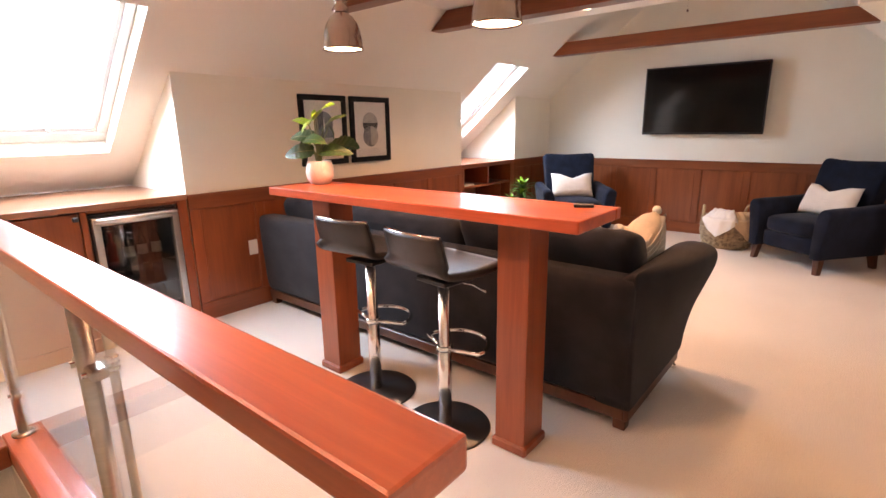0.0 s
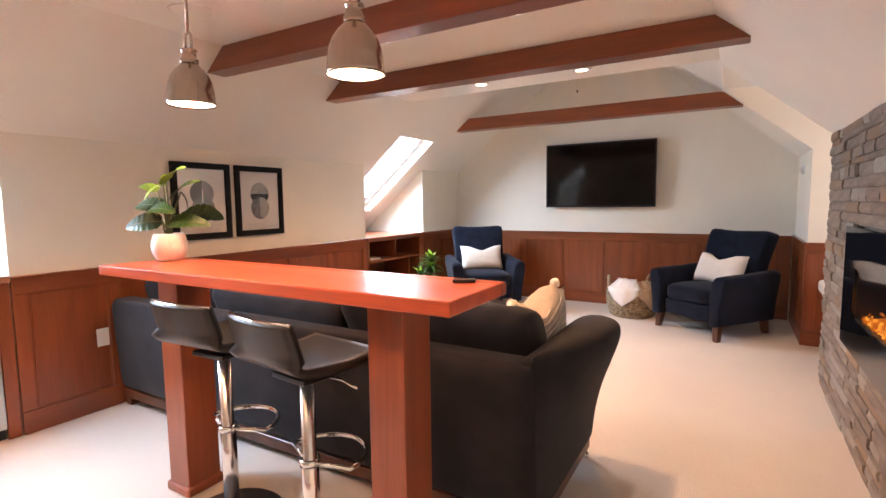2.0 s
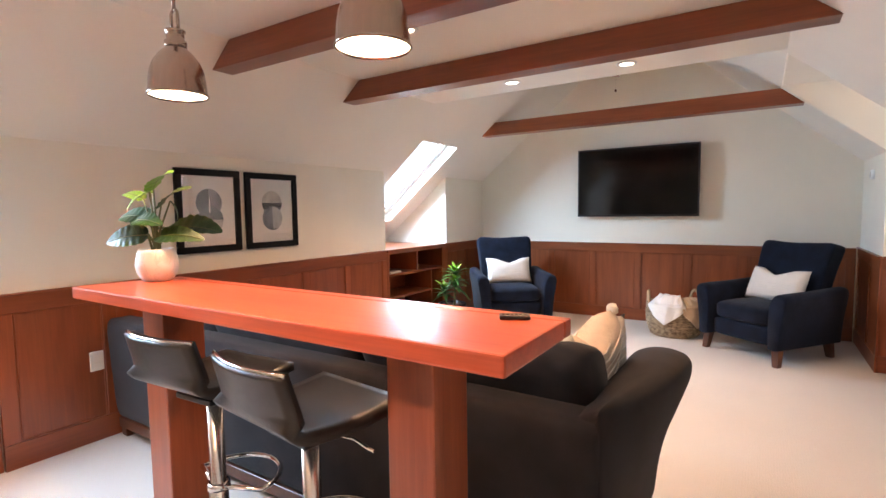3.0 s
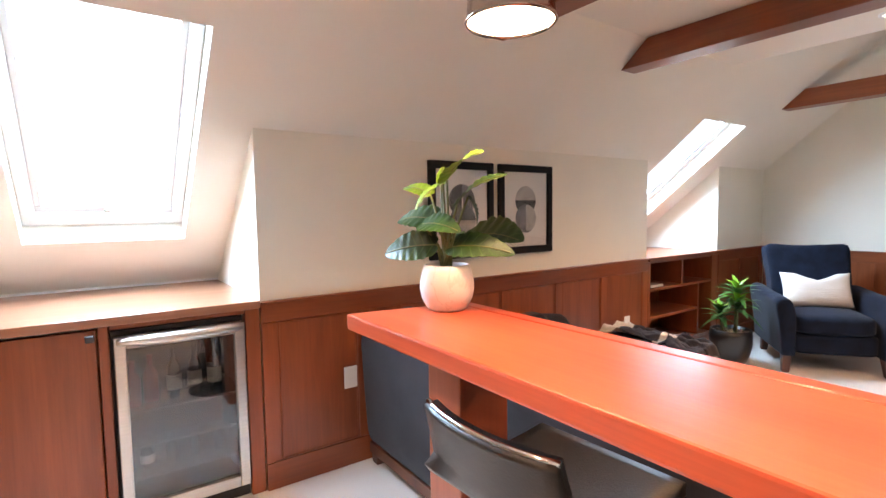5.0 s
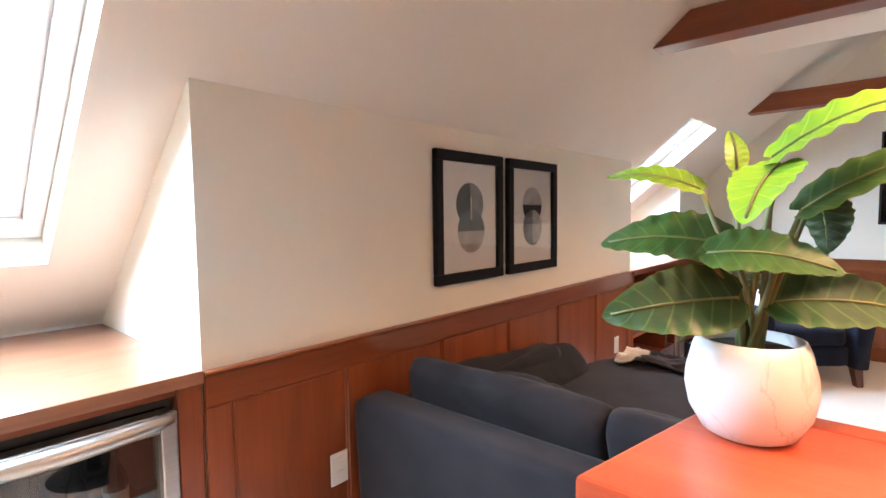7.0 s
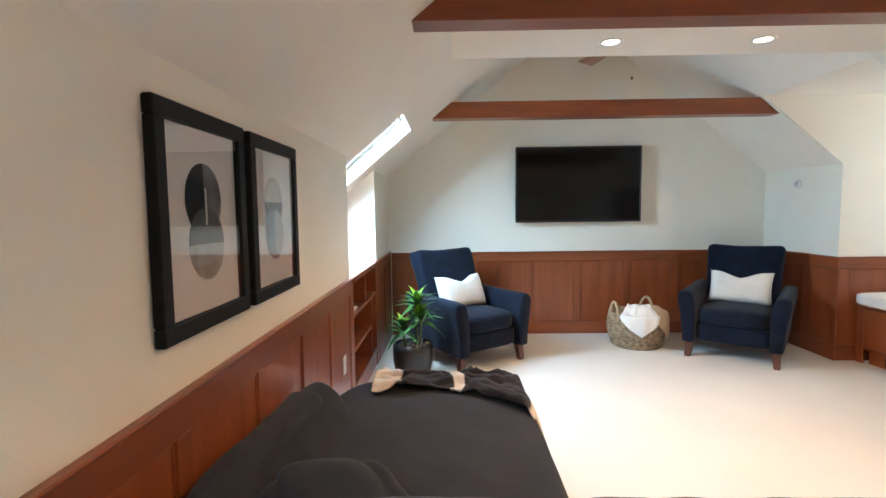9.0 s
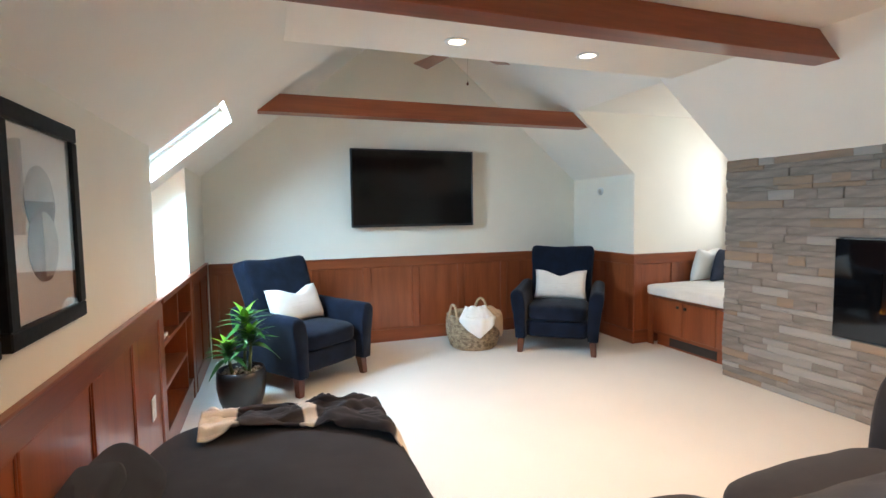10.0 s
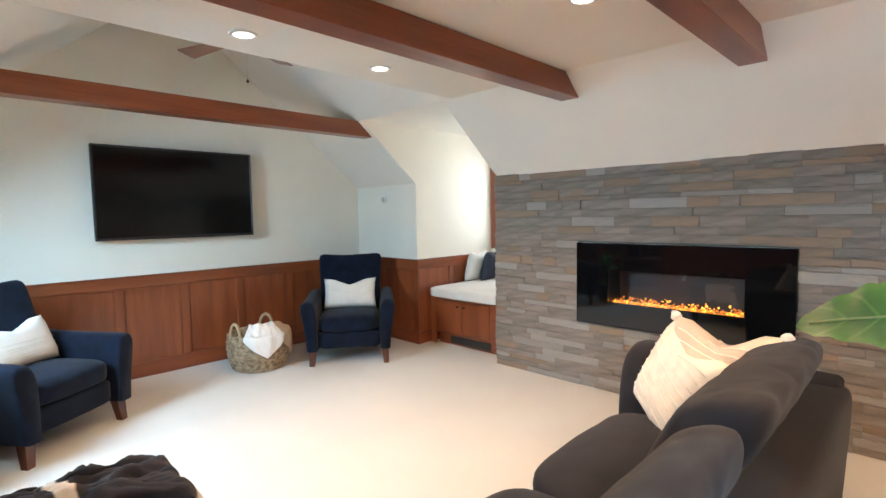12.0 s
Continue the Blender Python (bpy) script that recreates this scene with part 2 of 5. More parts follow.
leaf_veins(LEAF, (0.06, 0.13, 0.03), (0.07, 0.13, 0.025))
LEAFBRIGHT = mat("leaf_young", (0.21, 0.40, 0.022), 0.40, 0, 0, 12, 0.3, 60, color2=(0.12, 0.28, 0.018), coat=0.05, rand=0.15)
leaf_veins(LEAFBRIGHT, (0.30, 0.48, 0.05), (0.24, 0.42, 0.03))
SPIKE = mat("leaf_spike", (0.06, 0.19, 0.035), 0.32, 0, 0, 9, 0.2, 40, color2=(0.022, 0.09, 0.018), coat=0.2)
STEM = mat("stem", (0.16, 0.17, 0.06), 0.6, 0, 0.3, 20)
BULB = mat("lit_bulb", (1, 0.9, 0.75), 0.5, emit=((1.0, 0.80, 0.55), 16))
CANLENS = mat("lit_lens", (1, 0.92, 0.8), 0.5, emit=((1.0, 0.84, 0.62), 9))
EMBER = mat("glowing_embers", (0.5, 0.18, 0.03), 0.4, emit=((1.0, 0.27, 0.02), 0.7))
EMBERHOT = mat("hot_embers", (0.6, 0.3, 0.06), 0.4, emit=((1.0, 0.42, 0.05), 2.2))
FIREBACK = mat("firebox_back", (0.03, 0.026, 0.025), 0.5, 0, 0.3, 3)
STONE = mat("ledge_stone", (0.262, 0.218, 0.18), 0.85, 0, 0, 5, 0.7, 30, color2=(0.182, 0.152, 0.127), stretch=(1, 1, 4), rand=0.12)
STONEWARM = mat("ledge_stone_warm", (0.285, 0.196, 0.128), 0.85, 0, 0, 5, 0.7, 30, color2=(0.235, 0.175, 0.13), stretch=(1, 1, 4), rand=0.11)
STONEPALE = mat("ledge_stone_pale", (0.325, 0.285, 0.24), 0.85, 0, 0, 5, 0.7, 30, color2=(0.285, 0.26, 0.235), stretch=(1, 1, 4), rand=0.11)
MORTAR = mat("stone_backing", (0.17, 0.15, 0.13), 0.95, 0, 0.3, 20)
BOTTLE = mat("dark_bottle", (0.02, 0.025, 0.02), 0.12, 0, 0.2, 6)
REDCAN = mat("red_can", (0.35, 0.03, 0.025), 0.3, 0, 0.1, 6)
PAPER = mat("paper_label", (0.7, 0.66, 0.58), 0.8, 0, 0.1, 20)
NAVYCLOTH = mat("navy_cloth", (0.03, 0.034, 0.055), 0.9, 0, 0.2, 12, 0.4, 260)
DARKIN = mat("dark_interior", (0.03, 0.028, 0.028), 0.6, 0, 0.2, 6)
VENT = mat("vent_dark", (0.03, 0.02, 0.015), 0.6, 0, 0.2, 10)


# ---- building helpers ----
def box(bm, x0, x1, y0, y1, z0, z1, bev=0.0, seg=1):
    m = Matrix.LocRotScale(((x0 + x1) / 2, (y0 + y1) / 2, (z0 + z1) / 2), None, (abs(x1 - x0), abs(y1 - y0), abs(z1 - z0)))
    r = bmesh.ops.create_cube(bm, size=1, matrix=m)
    if bev:
        es = list({e for v in r["verts"] for e in v.link_edges})
        bmesh.ops.bevel(bm, geom=es, offset=bev, segments=seg, affect="EDGES", profile=0.6)
    return bm


def cuboid(*a, bev=0.003, seg=1):
    return box(bmesh.new(), *a, bev=bev, seg=seg)


def prism(poly, axis, a, b):
    """A polygon in the two other axes, drawn out along axis from a to b."""
    bm = bmesh.new()
    put = {"x": lambda p, q, s: (s, p, q), "y": lambda p, q, s: (p, s, q), "z": lambda p, q, s: (p, q, s)}[axis]
    lo = [bm.verts.new(put(p, q, a)) for p, q in poly]
    hi = [bm.verts.new(put(p, q, b)) for p, q in poly]
    bm.faces.new(lo), bm.faces.new(hi)
    for i in range(len(poly)):
        j = (i + 1) % len(poly)
        bm.faces.new((lo[i], lo[j], hi[j], hi[i]))
    bmesh.ops.recalc_face_normals(bm, faces=bm.faces)
    return bm


def lathe(profile, seg=32, bm=None, wobble=None, cap=True):
    bm = bm or bmesh.new()
    rings = []
    for i, (r, z) in enumerate(profile):
        ring = []
        for k in range(seg):
            a = 2 * math.pi * k / seg
            q = r + (wobble(i, a) if wobble else 0)
            ring.append(bm.verts.new((q * math.cos(a), q * math.sin(a), z)))
        rings.append(ring)
    for a, b in zip(rings, rings[1:]):
        for k in range(seg):
            bm.faces.new((a[k], a[(k + 1) % seg], b[(k + 1) % seg], b[k]))
    for ring, r in ((rings[0], profile[0][0]), (rings[-1], profile[-1][0])):
        if r > 0.0005 and cap:
            bm.faces.new(ring)
    bmesh.ops.remove_doubles(bm, verts=bm.verts, dist=0.0003)
    bmesh.ops.recalc_face_normals(bm, faces=bm.faces)
    return bm


def tube(points, r, seg=10, bm=None, closed=False):
    bm = bm or bmesh.new()
    ps = [Vector(p) for p in points]
    rings = []
    up = Vector((0.13, 0.21, 0.97)).normalized()
    for i, p in enumerate(ps):
        a = ps[i - 1] if i or closed else p
        b = ps[(i + 1) % len(ps)] if i < len(ps) - 1 or closed else p
        d = (b - a).normalized()
        s = d.cross(up)
        s = s.normalized() if s.length > 0.05 else d.cross(Vector((1, 0, 0))).normalized()
        t = s.cross(d)
        rr = r[i] if isinstance(r, (list, tuple)) else r
        rings.append([bm.verts.new(p + rr * (s * math.cos(2 * math.pi * k / seg) + t * math.sin(2 * math.pi * k / seg))) for k in range(seg)])
    pairs = list(zip(rings, rings[1:])) + ([(rings[-1], rings[0])] if closed else [])
    for a, b in pairs:
        for k in range(seg):
            bm.faces.new((a[k], a[(k + 1) % seg], b[(k + 1) % seg], b[k]))
    if not closed:
        bm.faces.new(rings[0]), bm.faces.new(rings[-1])
    bmesh.ops.recalc_face_normals(bm, faces=bm.faces)
    return bm


def puff(w, d, h, p=4.0, n=9, wrinkle=0.006, m=None, crown=0.0, seed=0.0):
    """An upholstered block with soft edges: w, d, h are its full size about its middle."""
    bm = bmesh.new()
    bmesh.ops.create_cube(bm, size=2)
    bmesh.ops.subdivide_edges(bm, edges=bm.edges[:], cuts=n, use_grid_fill=True)
    for v in bm.verts:
        c = v.co
        k = (abs(c.x) ** p + abs(c.y) ** p + abs(c.z) ** p) ** (1 / p)
        q = c / k
        q = Vector((q.x * w / 2, q.y * d / 2, q.z * h / 2))
        if crown and q.z > 0:
            q.z += crown * max(0, 1 - (2 * q.x / w) ** 2) * max(0, 1 - (2 * q.y / d) ** 2)
        f = q * 5 + Vector((seed, seed * 1.7, 0))
        q += q.normalized() * wrinkle * (noise.noise(f) + 0.6 * noise.noise(f * 2.3))
        v.co = q
    if m:
        bm.transform(m)
    return bm


def pillow(w, h, t, notch=0.0, n=18, m=None, seed=0.0, wrinkle=0.004):
    """A throw pillow standing in the xz plane about its middle; notch: how deep its top edge is pressed in."""
    bm = bmesh.new()
    sides = []
    for s in (1, -1):
        g = []
        for i in range(n + 1):
            row = []
            for j in range(n + 1):
                a, b = 2 * i / n - 1, 2 * j / n - 1
                f = (max(0, 1 - a ** 4) * max(0, 1 - b ** 4)) ** 0.5
                pinch = 1 - 0.07 * (1 - abs(a) ** 3) * (abs(b) ** 6)
                x = a * w / 2 * (1 - 0.06 * (1 - b * b) * abs(a) ** 8)
                z = b * h / 2 * pinch
                if b > 0:
                    z -= notch * max(0, 1 - abs(a) / 0.62) * b ** 2
                y = s * t / 2 * f + wrinkle * f * noise.noise(Vector((a * 3 + seed, b * 3, s * 2)))
                row.append(bm.verts.new((x, y, z)))
            g.append(row)
        sides.append(g)
        for i in range(n):
            for j in range(n):
                bm.faces.new((g[i][j], g[i + 1][j], g[i + 1][j + 1], g[i][j + 1]))
    bmesh.ops.remove_doubles(bm, verts=bm.verts, dist=0.0006)
    bmesh.ops.recalc_face_normals(bm, faces=bm.faces)
    if m:
        bm.transform(m)
    return bm


def link(name, bm, material, smooth=False):
    me = bpy.data.meshes.new(name)
    bm.to_mesh(me)
    bm.free()
    if material:
        me.materials.append(material)
    if smooth:
        for p in me.polygons:
            p.use_smooth = True
    return new(name, me)


def part(name, bm, material, parent, label="", smooth=False):
    ob = link(name, bm, material, smooth)
    ob.parent = parent
    if label:
        ob["label"] = label
    return ob


def share(name, data, parent, m=None):
    ob = new(name, data)
    ob.parent = parent
    if m is not None:
        ob.matrix_basis = m
    return ob


def thing(name, m, label, category, group="", kind=""):
    ob = new(name)
    ob.matrix_world = m
    ob.empty_display_size = 0.1
    return tagged(ob, label, category, group, kind)


def structure(name, bm, material, label, category):
    return tagged(link(name, bm, material), label, category, kind="structure")


def cloth(fn, nu, nv, thick=0.006):
    """A sheet from fn(u, v) with u, v in 0..1, given thickness."""
    bm = bmesh.new()
    g = [[bm.verts.new(fn(i / nu, j / nv)) for j in range(nv + 1)] for i in range(nu + 1)]
    for i in range(nu):
        for j in range(nv):
            bm.faces.new((g[i][j], g[i + 1][j], g[i + 1][j + 1], g[i][j + 1]))
    bmesh.ops.recalc_face_normals(bm, faces=bm.faces)
    bmesh.ops.solidify(bm, geom=bm.faces[:], thickness=thick)
    return bm


# ---- the shell of the room ----
Y0 = -1.6                                   # the end behind the stair
N1, N2 = (0.755, 1.88), (5.03, 6.21)        # the two niches in the knee wall
HOLE = (0.93, 3.27, -1.2, 0.60)             # stair opening
HIPY, DORM = 4.93, (5.03, 6.13)
RIDGE = KNEE + K * W / 2
XF = (FLAT - KNEE) / K                      # where the slope meets the flat ceiling
NB = (KNEE - 0.93) / K                      # how far a niche runs back at counter height

fl = bmesh.new()
for a in ((-1.1, HOLE[0], Y0, GABLE), (HOLE[0], HOLE[1], HOLE[3], GABLE), (HOLE[0], HOLE[1], Y0, HOLE[2]), (HOLE[1], 5.5, Y0, GABLE)):
    box(fl, *a, -0.25, 0)
structure("floor", fl, CARPET, "beige ribbed wall-to-wall carpet on the attic floor", "floor")
shaft = bmesh.new()
box(shaft, HOLE[0] - 0.1, HOLE[0] - 0.002, HOLE[2], HOLE[3], -2.4, -0.25)
box(shaft, HOLE[1] + 0.002, HOLE[1] + 0.1, HOLE[2], HOLE[3], -2.4, -0.25)
box(shaft, HOLE[0], HOLE[1], HOLE[3] + 0.002, HOLE[3] + 0.1, -2.4, -0.25)
box(shaft, HOLE[0], HOLE[1], HOLE[2] - 0.1, HOLE[2] - 0.002, -2.4, -0.25)
structure("wall_stairwell", shaft, PAINT, "cream painted walls of the open stairwell", "wall")
structure("floor_below", box(bmesh.new(), HOLE[0], HOLE[1], HOLE[2], HOLE[3], -2.5, -2.4), CARPET, "beige carpet at the foot of the stairwell", "floor")

lw = bmesh.new()
for a, b in ((Y0, N1[0]), (N1[1], N2[0]), (N2[1], GABLE)):
    box(lw, -0.1, 0, a, b, 0, KNEE)
structure("wall_left", lw, PAINT, "cream painted knee wall with two skylight niches", "wall")
for k, (a, b) in enumerate((N1, N2)):
    nb = bmesh.new()
    tri = [(-0.1, 0.0), (-NB - 0.15, 0.0), (-NB - 0.15, 0.83), (-NB, 0.93), (-0.1, KNEE - 0.083)]
    for lo, hi in ((a - 0.1, a), (b, b + 0.1)):
        t = prism(tri, "y", lo, hi)
        me = bpy.data.meshes.new("t")
        t.to_mesh(me)
        nb.from_mesh(me)
        t.free()
        bpy.data.meshes.remove(me)
    box(nb, -NB - 0.15, -NB - 0.05, a, b, 0, 0.93)
    structure("wall_niche_%d" % (k + 1), nb, PAINT, "cream painted side walls of a skylight niche", "wall")
rw = bmesh.new()
for a in ((Y0, 2.9, 0, KNEE), (4.05, 4.925, 0, KNEE), (2.9, 4.05, 0, 0.6), (2.9, 4.05, 1.05, KNEE)):
    box(rw, W + 0.045, W + 0.15, *a)
box(rw, W, W + 0.1, DORM[1] + 0.1, GABLE, 0, KNEE)
structure("wall_right", rw, PAINT, "cream painted knee wall behind the stone cladding", "wall")
structure("wall_gable", prism([(-0.1, 0), (W + 0.15, 0), (W + 0.15, KNEE - 0.05), (W, KNEE), (W / 2, RIDGE), (0, KNEE), (-0.1, KNEE - 0.05)], "y", GABLE, GABLE + 0.12), PAINT,
          "cream painted gable wall above wood wainscot", "wall")
structure("wall_back", prism([(-1.1, 0), (W + 0.15, 0), (W + 0.15, KNEE - 0.05), (W, KNEE), (W / 2, RIDGE), (0, KNEE), (-1.1, 0.85)], "y", Y0 - 0.12, Y0), PAINT,
          "cream painted end wall behind the stair", "wall")
side = [(W + 0.1, 0), (5.5, 0), (5.5, FLAT + 0.01), (W - XF, FLAT + 0.01), (W, KNEE), (W + 0.1, KNEE)]
structure("wall_dormer_far", prism([(W, 0)] + side[1:5], "y", DORM[1], DORM[1] + 0.1), PAINT, "cream painted side wall of the window alcove", "wall")
structure("wall_dormer_near", prism([(W + 0.05, 0), (5.5, 0), (5.5, FLAT + 0.01), (W - XF + 0.06, FLAT + 0.01), (W + 0.05, KNEE)], "y", DORM[0] - 0.1, DORM[0]), PAINT, "cream painted side wall of the window alcove", "wall")
WIN = (5.12, 6.03, 1.06, 2.1)
dw = bmesh.new()
box(dw, 5.36, 5.5, DORM[0], WIN[0], 0, FLAT)
box(dw, 5.36, 5.5, WIN[1], DORM[1], 0, FLAT)
box(dw, 5.36, 5.5, WIN[0], WIN[1], 0, WIN[2])
box(dw, 5.36, 5.5, WIN[0], WIN[1], WIN[3], FLAT)
structure("wall_dormer_window", dw, PAINT, "cream painted wall round the alcove window", "wall")

TH = 0.17                                   # roof thickness, which is also the depth of a skylight's reveal


def roof_slab(bm, x0, x1, y0, y1, right=False):
    q = -NIN * TH
    f = (lambda x, y, z: (W - x, y, z)) if right else (lambda x, y, z: (x, y, z))
    v = [bm.verts.new(f(x + k * q.x, y, roof(x) + k * q.z)) for k in (0, 1) for x, y in ((x0, y0), (x1, y0), (x1, y1), (x0, y1))]
    for a in ((0, 1, 2, 3), (7, 6, 5, 4), (0, 4, 5, 1), (1, 5, 6, 2), (2, 6, 7, 3), (3, 7, 4, 0)):
        bm.faces.new([v[i] for i in a])


SKY = ((0.976, 1.66), (5.222, 5.908))
SX = (-0.632, 0.362)
cl = bmesh.new()
roof_slab(cl, 0, XF + 0.02, Y0, N1[0])
for (a, b), (p, q), top in ((N1, SKY[0], XF + 0.02), (N2, SKY[1], W / 2)):
    roof_slab(cl, -NB - 0.1, top, a, p)
    roof_slab(cl, -NB - 0.1, top, q, b)
    roof_slab(cl, -NB - 0.1, SX[0], p, q)
    roof_slab(cl, SX[1], top, p, q)
roof_slab(cl, 0, XF + 0.02, N1[1], HIPY)
roof_slab(cl, 0, W / 2, HIPY, N2[0])
roof_slab(cl, 0, W / 2, N2[1], GABLE)
roof_slab(cl, -0.06, XF + 0.02, Y0, HIPY, True)
roof_slab(cl, -0.06, W / 2, HIPY, DORM[0] - 0.004, True)
roof_slab(cl, XF, W / 2, DORM[0], DORM[1], True)
roof_slab(cl, 0, W / 2, DORM[1] + 0.02, GABLE, True)
roof_slab(cl, XF, W / 2, DORM[1], DORM[1] + 0.02, True)
bmesh.ops.recalc_face_normals(cl, faces=cl.faces)
structure("ceiling_slopes", cl, CEIL, "cream painted sloping attic ceiling with skylight openings", "ceiling")
fc = bmesh.new()
box(fc, XF - 0.01, W - XF + 0.01, Y0, HIPY, FLAT, FLAT + 0.08)
structure("ceiling_flat", fc, CEIL, "cream painted flat ceiling between the slopes", "ceiling")
structure("ceiling_upstand", prism([(XF, FLAT + 0.08), (W - XF, FLAT + 0.08), (W / 2, RIDGE)], "y", HIPY - 0.08, HIPY), CEIL, "cream painted upstand closing the flat ceiling", "ceiling")
structure("ceiling_dormer", box(bmesh.new(), W - XF - 0.002, 5.5, DORM[0] - 0.1, DORM[1] + 0.1, FLAT + 0.012, FLAT + 0.1), CEIL, "cream painted ceiling of the window alcove", "ceiling")


# ---- skylights, window ----
def skylight(name, yc, label):
    o = thing(name, pose(0, 0, 0), label, "skylight", kind="structure")
    xm, xl = sum(SX) / 2, (SX[1] - SX[0]) * math.hypot(1, K) / 2
    ang = math.degrees(math.atan(K))
    base = Matrix.Translation(Vector((xm, yc, roof(xm))) - NIN * (TH - 0.05)) @ pose(0, 0, 0, 0, -ang, 0)
    w = 0.342
    def bar(nm, *a):
        bm = cuboid(*a, bev=0.006, seg=2)
        bm.transform(base)
        return part(nm, bm, WHITE, o)
    bar("frame_rail", -xl, -xl + 0.09, -w, w, -0.01, 0.05)
    bar("frame_rail", xl - 0.07, xl, -w, w, -0.01, 0.05)
    bar("frame_stile", -xl + 0.09, xl - 0.07, -w, -w + 0.055, -0.01, 0.05)
    bar("frame_stile", -xl + 0.09, xl - 0.07, w - 0.055, w, -0.01, 0.05)
    bar("sash_rail", -xl + 0.09, -xl + 0.125, -w + 0.055, w - 0.055, 0.005, 0.045)
    bar("sash_stile", -xl + 0.125, xl - 0.07, -w + 0.055, -w + 0.085, 0.005, 0.045)
    bar("sash_stile", -xl + 0.125, xl - 0.07, w - 0.085, w - 0.055, 0.005, 0.045)
    bm = cuboid(-xl + 0.10, -xl + 0.118, -0.012, 0.012, -0.012, 0.006)
    bm.transform(base)
    part("latch", bm, STEEL, o)
    bm = cuboid(-xl + 0.12, xl - 0.07, -w + 0.08, w - 0.08, 0.022, 0.026, bev=0)
    bm.transform(base)
    g = part("pane", bm, GLASS, o)
    g.visible_shadow = False


skylight("window_1", sum(SKY[0]) / 2, "white-framed roof window glowing with daylight over the counter")
skylight("window_2", sum(SKY[1]) / 2, "white-framed roof window glowing with daylight over the bookcase")

wn3 = thing("window_3", pose(0, 0, 0), "cherry-cased alcove window letting in bright daylight", "window", kind="structure")
for a in ((5.34, 5.372, WIN[0] - 0.09, WIN[0], WIN[2] - 0.09, WIN[3] + 0.09), (5.34, 5.372, WIN[1], WIN[1] + 0.09, WIN[2] - 0.09, WIN[3] + 0.09),
          (5.34, 5.372, WIN[0], WIN[1], WIN[3], WIN[3] + 0.09), (5.33, 5.372, WIN[0], WIN[1], WIN[2] - 0.05, WIN[2])):
    part("casing", cuboid(*a), WZ, wn3, "cherry window casing")
for a in ((5.40, 5.44, WIN[0], WIN[0] + 0.05, WIN[2], WIN[3]), (5.40, 5.44, WIN[1] - 0.05, WIN[1], WIN[2], WIN[3]),
          (5.40, 5.44, WIN[0] + 0.05, WIN[1] - 0.05, WIN[2], WIN[2] + 0.05), (5.40, 5.44, WIN[0] + 0.05, WIN[1] - 0.05, WIN[3] - 0.05, WIN[3])):
    part("sash", cuboid(*a), WHITE, wn3)
part("pane", cuboid(5.415, 5.42, WIN[0] + 0.045, WIN[1] - 0.045, WIN[2] + 0.045, WIN[3] - 0.045, bev=0), GLASS, wn3).visible_shadow = False


OUT = mat("bright_sky", (0.9, 0.95, 1.0), 1.0, emit=((0.66, 0.86, 1.0), 1.35))
for yc in (sum(SKY[0]) / 2, sum(SKY[1]) / 2):
    c = Vector((-0.135, yc, roof(-0.135))) - NIN * 0.9
    bm = box(bmesh.new(), -2.2, 2.2, -1.9, 1.9, -0.01, 0.01)
    bm.transform(Matrix.Translation(c) @ pose(0, 0, 0, 0, -math.degrees(math.atan(K)), 0))
    structure("backdrop_sky", bm, OUT, "bright overcast sky beyond the roof window", "sky")
structure("backdrop_sky", box(bmesh.new(), 7.0, 7.02, 3.5, 8.0, -1.5, 5.0), OUT, "bright overcast sky beyond the alcove window", "sky")


# ---- ceiling beams ----
def beam(y0, y1, label, low=2.175, high=FLAT):
    xa, xb = (low - KNEE) / K, (high - KNEE) / K
    bm = prism([(xa, low), (W - xa, low), (W - xb, high), (xb, high)], "y", y0, y1)
    bmesh.ops.bevel(bm, geom=bm.edges[:], offset=0.004, segments=1, affect="EDGES")
    return tagged(link("ceiling_beam", bm, WX), label, "beam", "ceiling beams")


beam(2.82, 2.96, "cherry-stained boxed beam across the flat ceiling")
beam(3.905, 4.045, "cherry-stained boxed beam across the flat ceiling")
beam(6.17, 6.31, "cherry-stained tie beam spanning the raised ceiling before the gable", 2.18, 2.322)


# ---- counter niche: cabinet and glass-door fridge ----
TOPZ = 0.93
structure("niche_countertop", cuboid(-NB + 0.004, 0.022, N1[0] + 0.002, N1[1] - 0.002, 0.899, 0.937, bev=0.004, seg=2), COUNTER, "cherry countertop, coloured paler for skylight sheen, running back under the skylight", "countertop")
structure("trim_counter_back", cuboid(-NB + 0.003, -NB + 0.03, N1[0] + 0.004, N1[1] - 0.004, 0.937, 0.949, bev=0), WHITE, "white caulk strip along the back of the counter", "trim")
cab = thing("base_cabinet", pose(0, 0, 0), "cherry base cabinet with a flush door under the counter", "cabinet")
part("face_frame", cuboid(-0.02, 0.006, 1.245, 1.282, 0.0, 0.898), WZ, cab)
part("face_frame", cuboid(-0.02, 0.006, 1.81, 1.876, 0.0, 0.898), WZ, cab)
part("top_rail", cuboid(-0.02, 0.005, 1.284, 1.808, 0.879, 0.898), WY, cab)
part("side_panel", cuboid(-0.55, -0.022, 1.262, 1.28, 0.0, 0.89), WZ, cab)
part("kick_board", cuboid(-0.02, 0.004, 0.76, 1.243, 0.0, 0.09), WY, cab)
door = part("door", cuboid(-0.018, 0.008, 0.77, 1.24, 0.095, 0.888, bev=0.004), WZ, cab)
part("knob", cuboid(0.008, 0.03, 1.203, 1.235, 0.843, 0.871, bev=0.004), BASEPLATE, door, "small square dark metal knob")

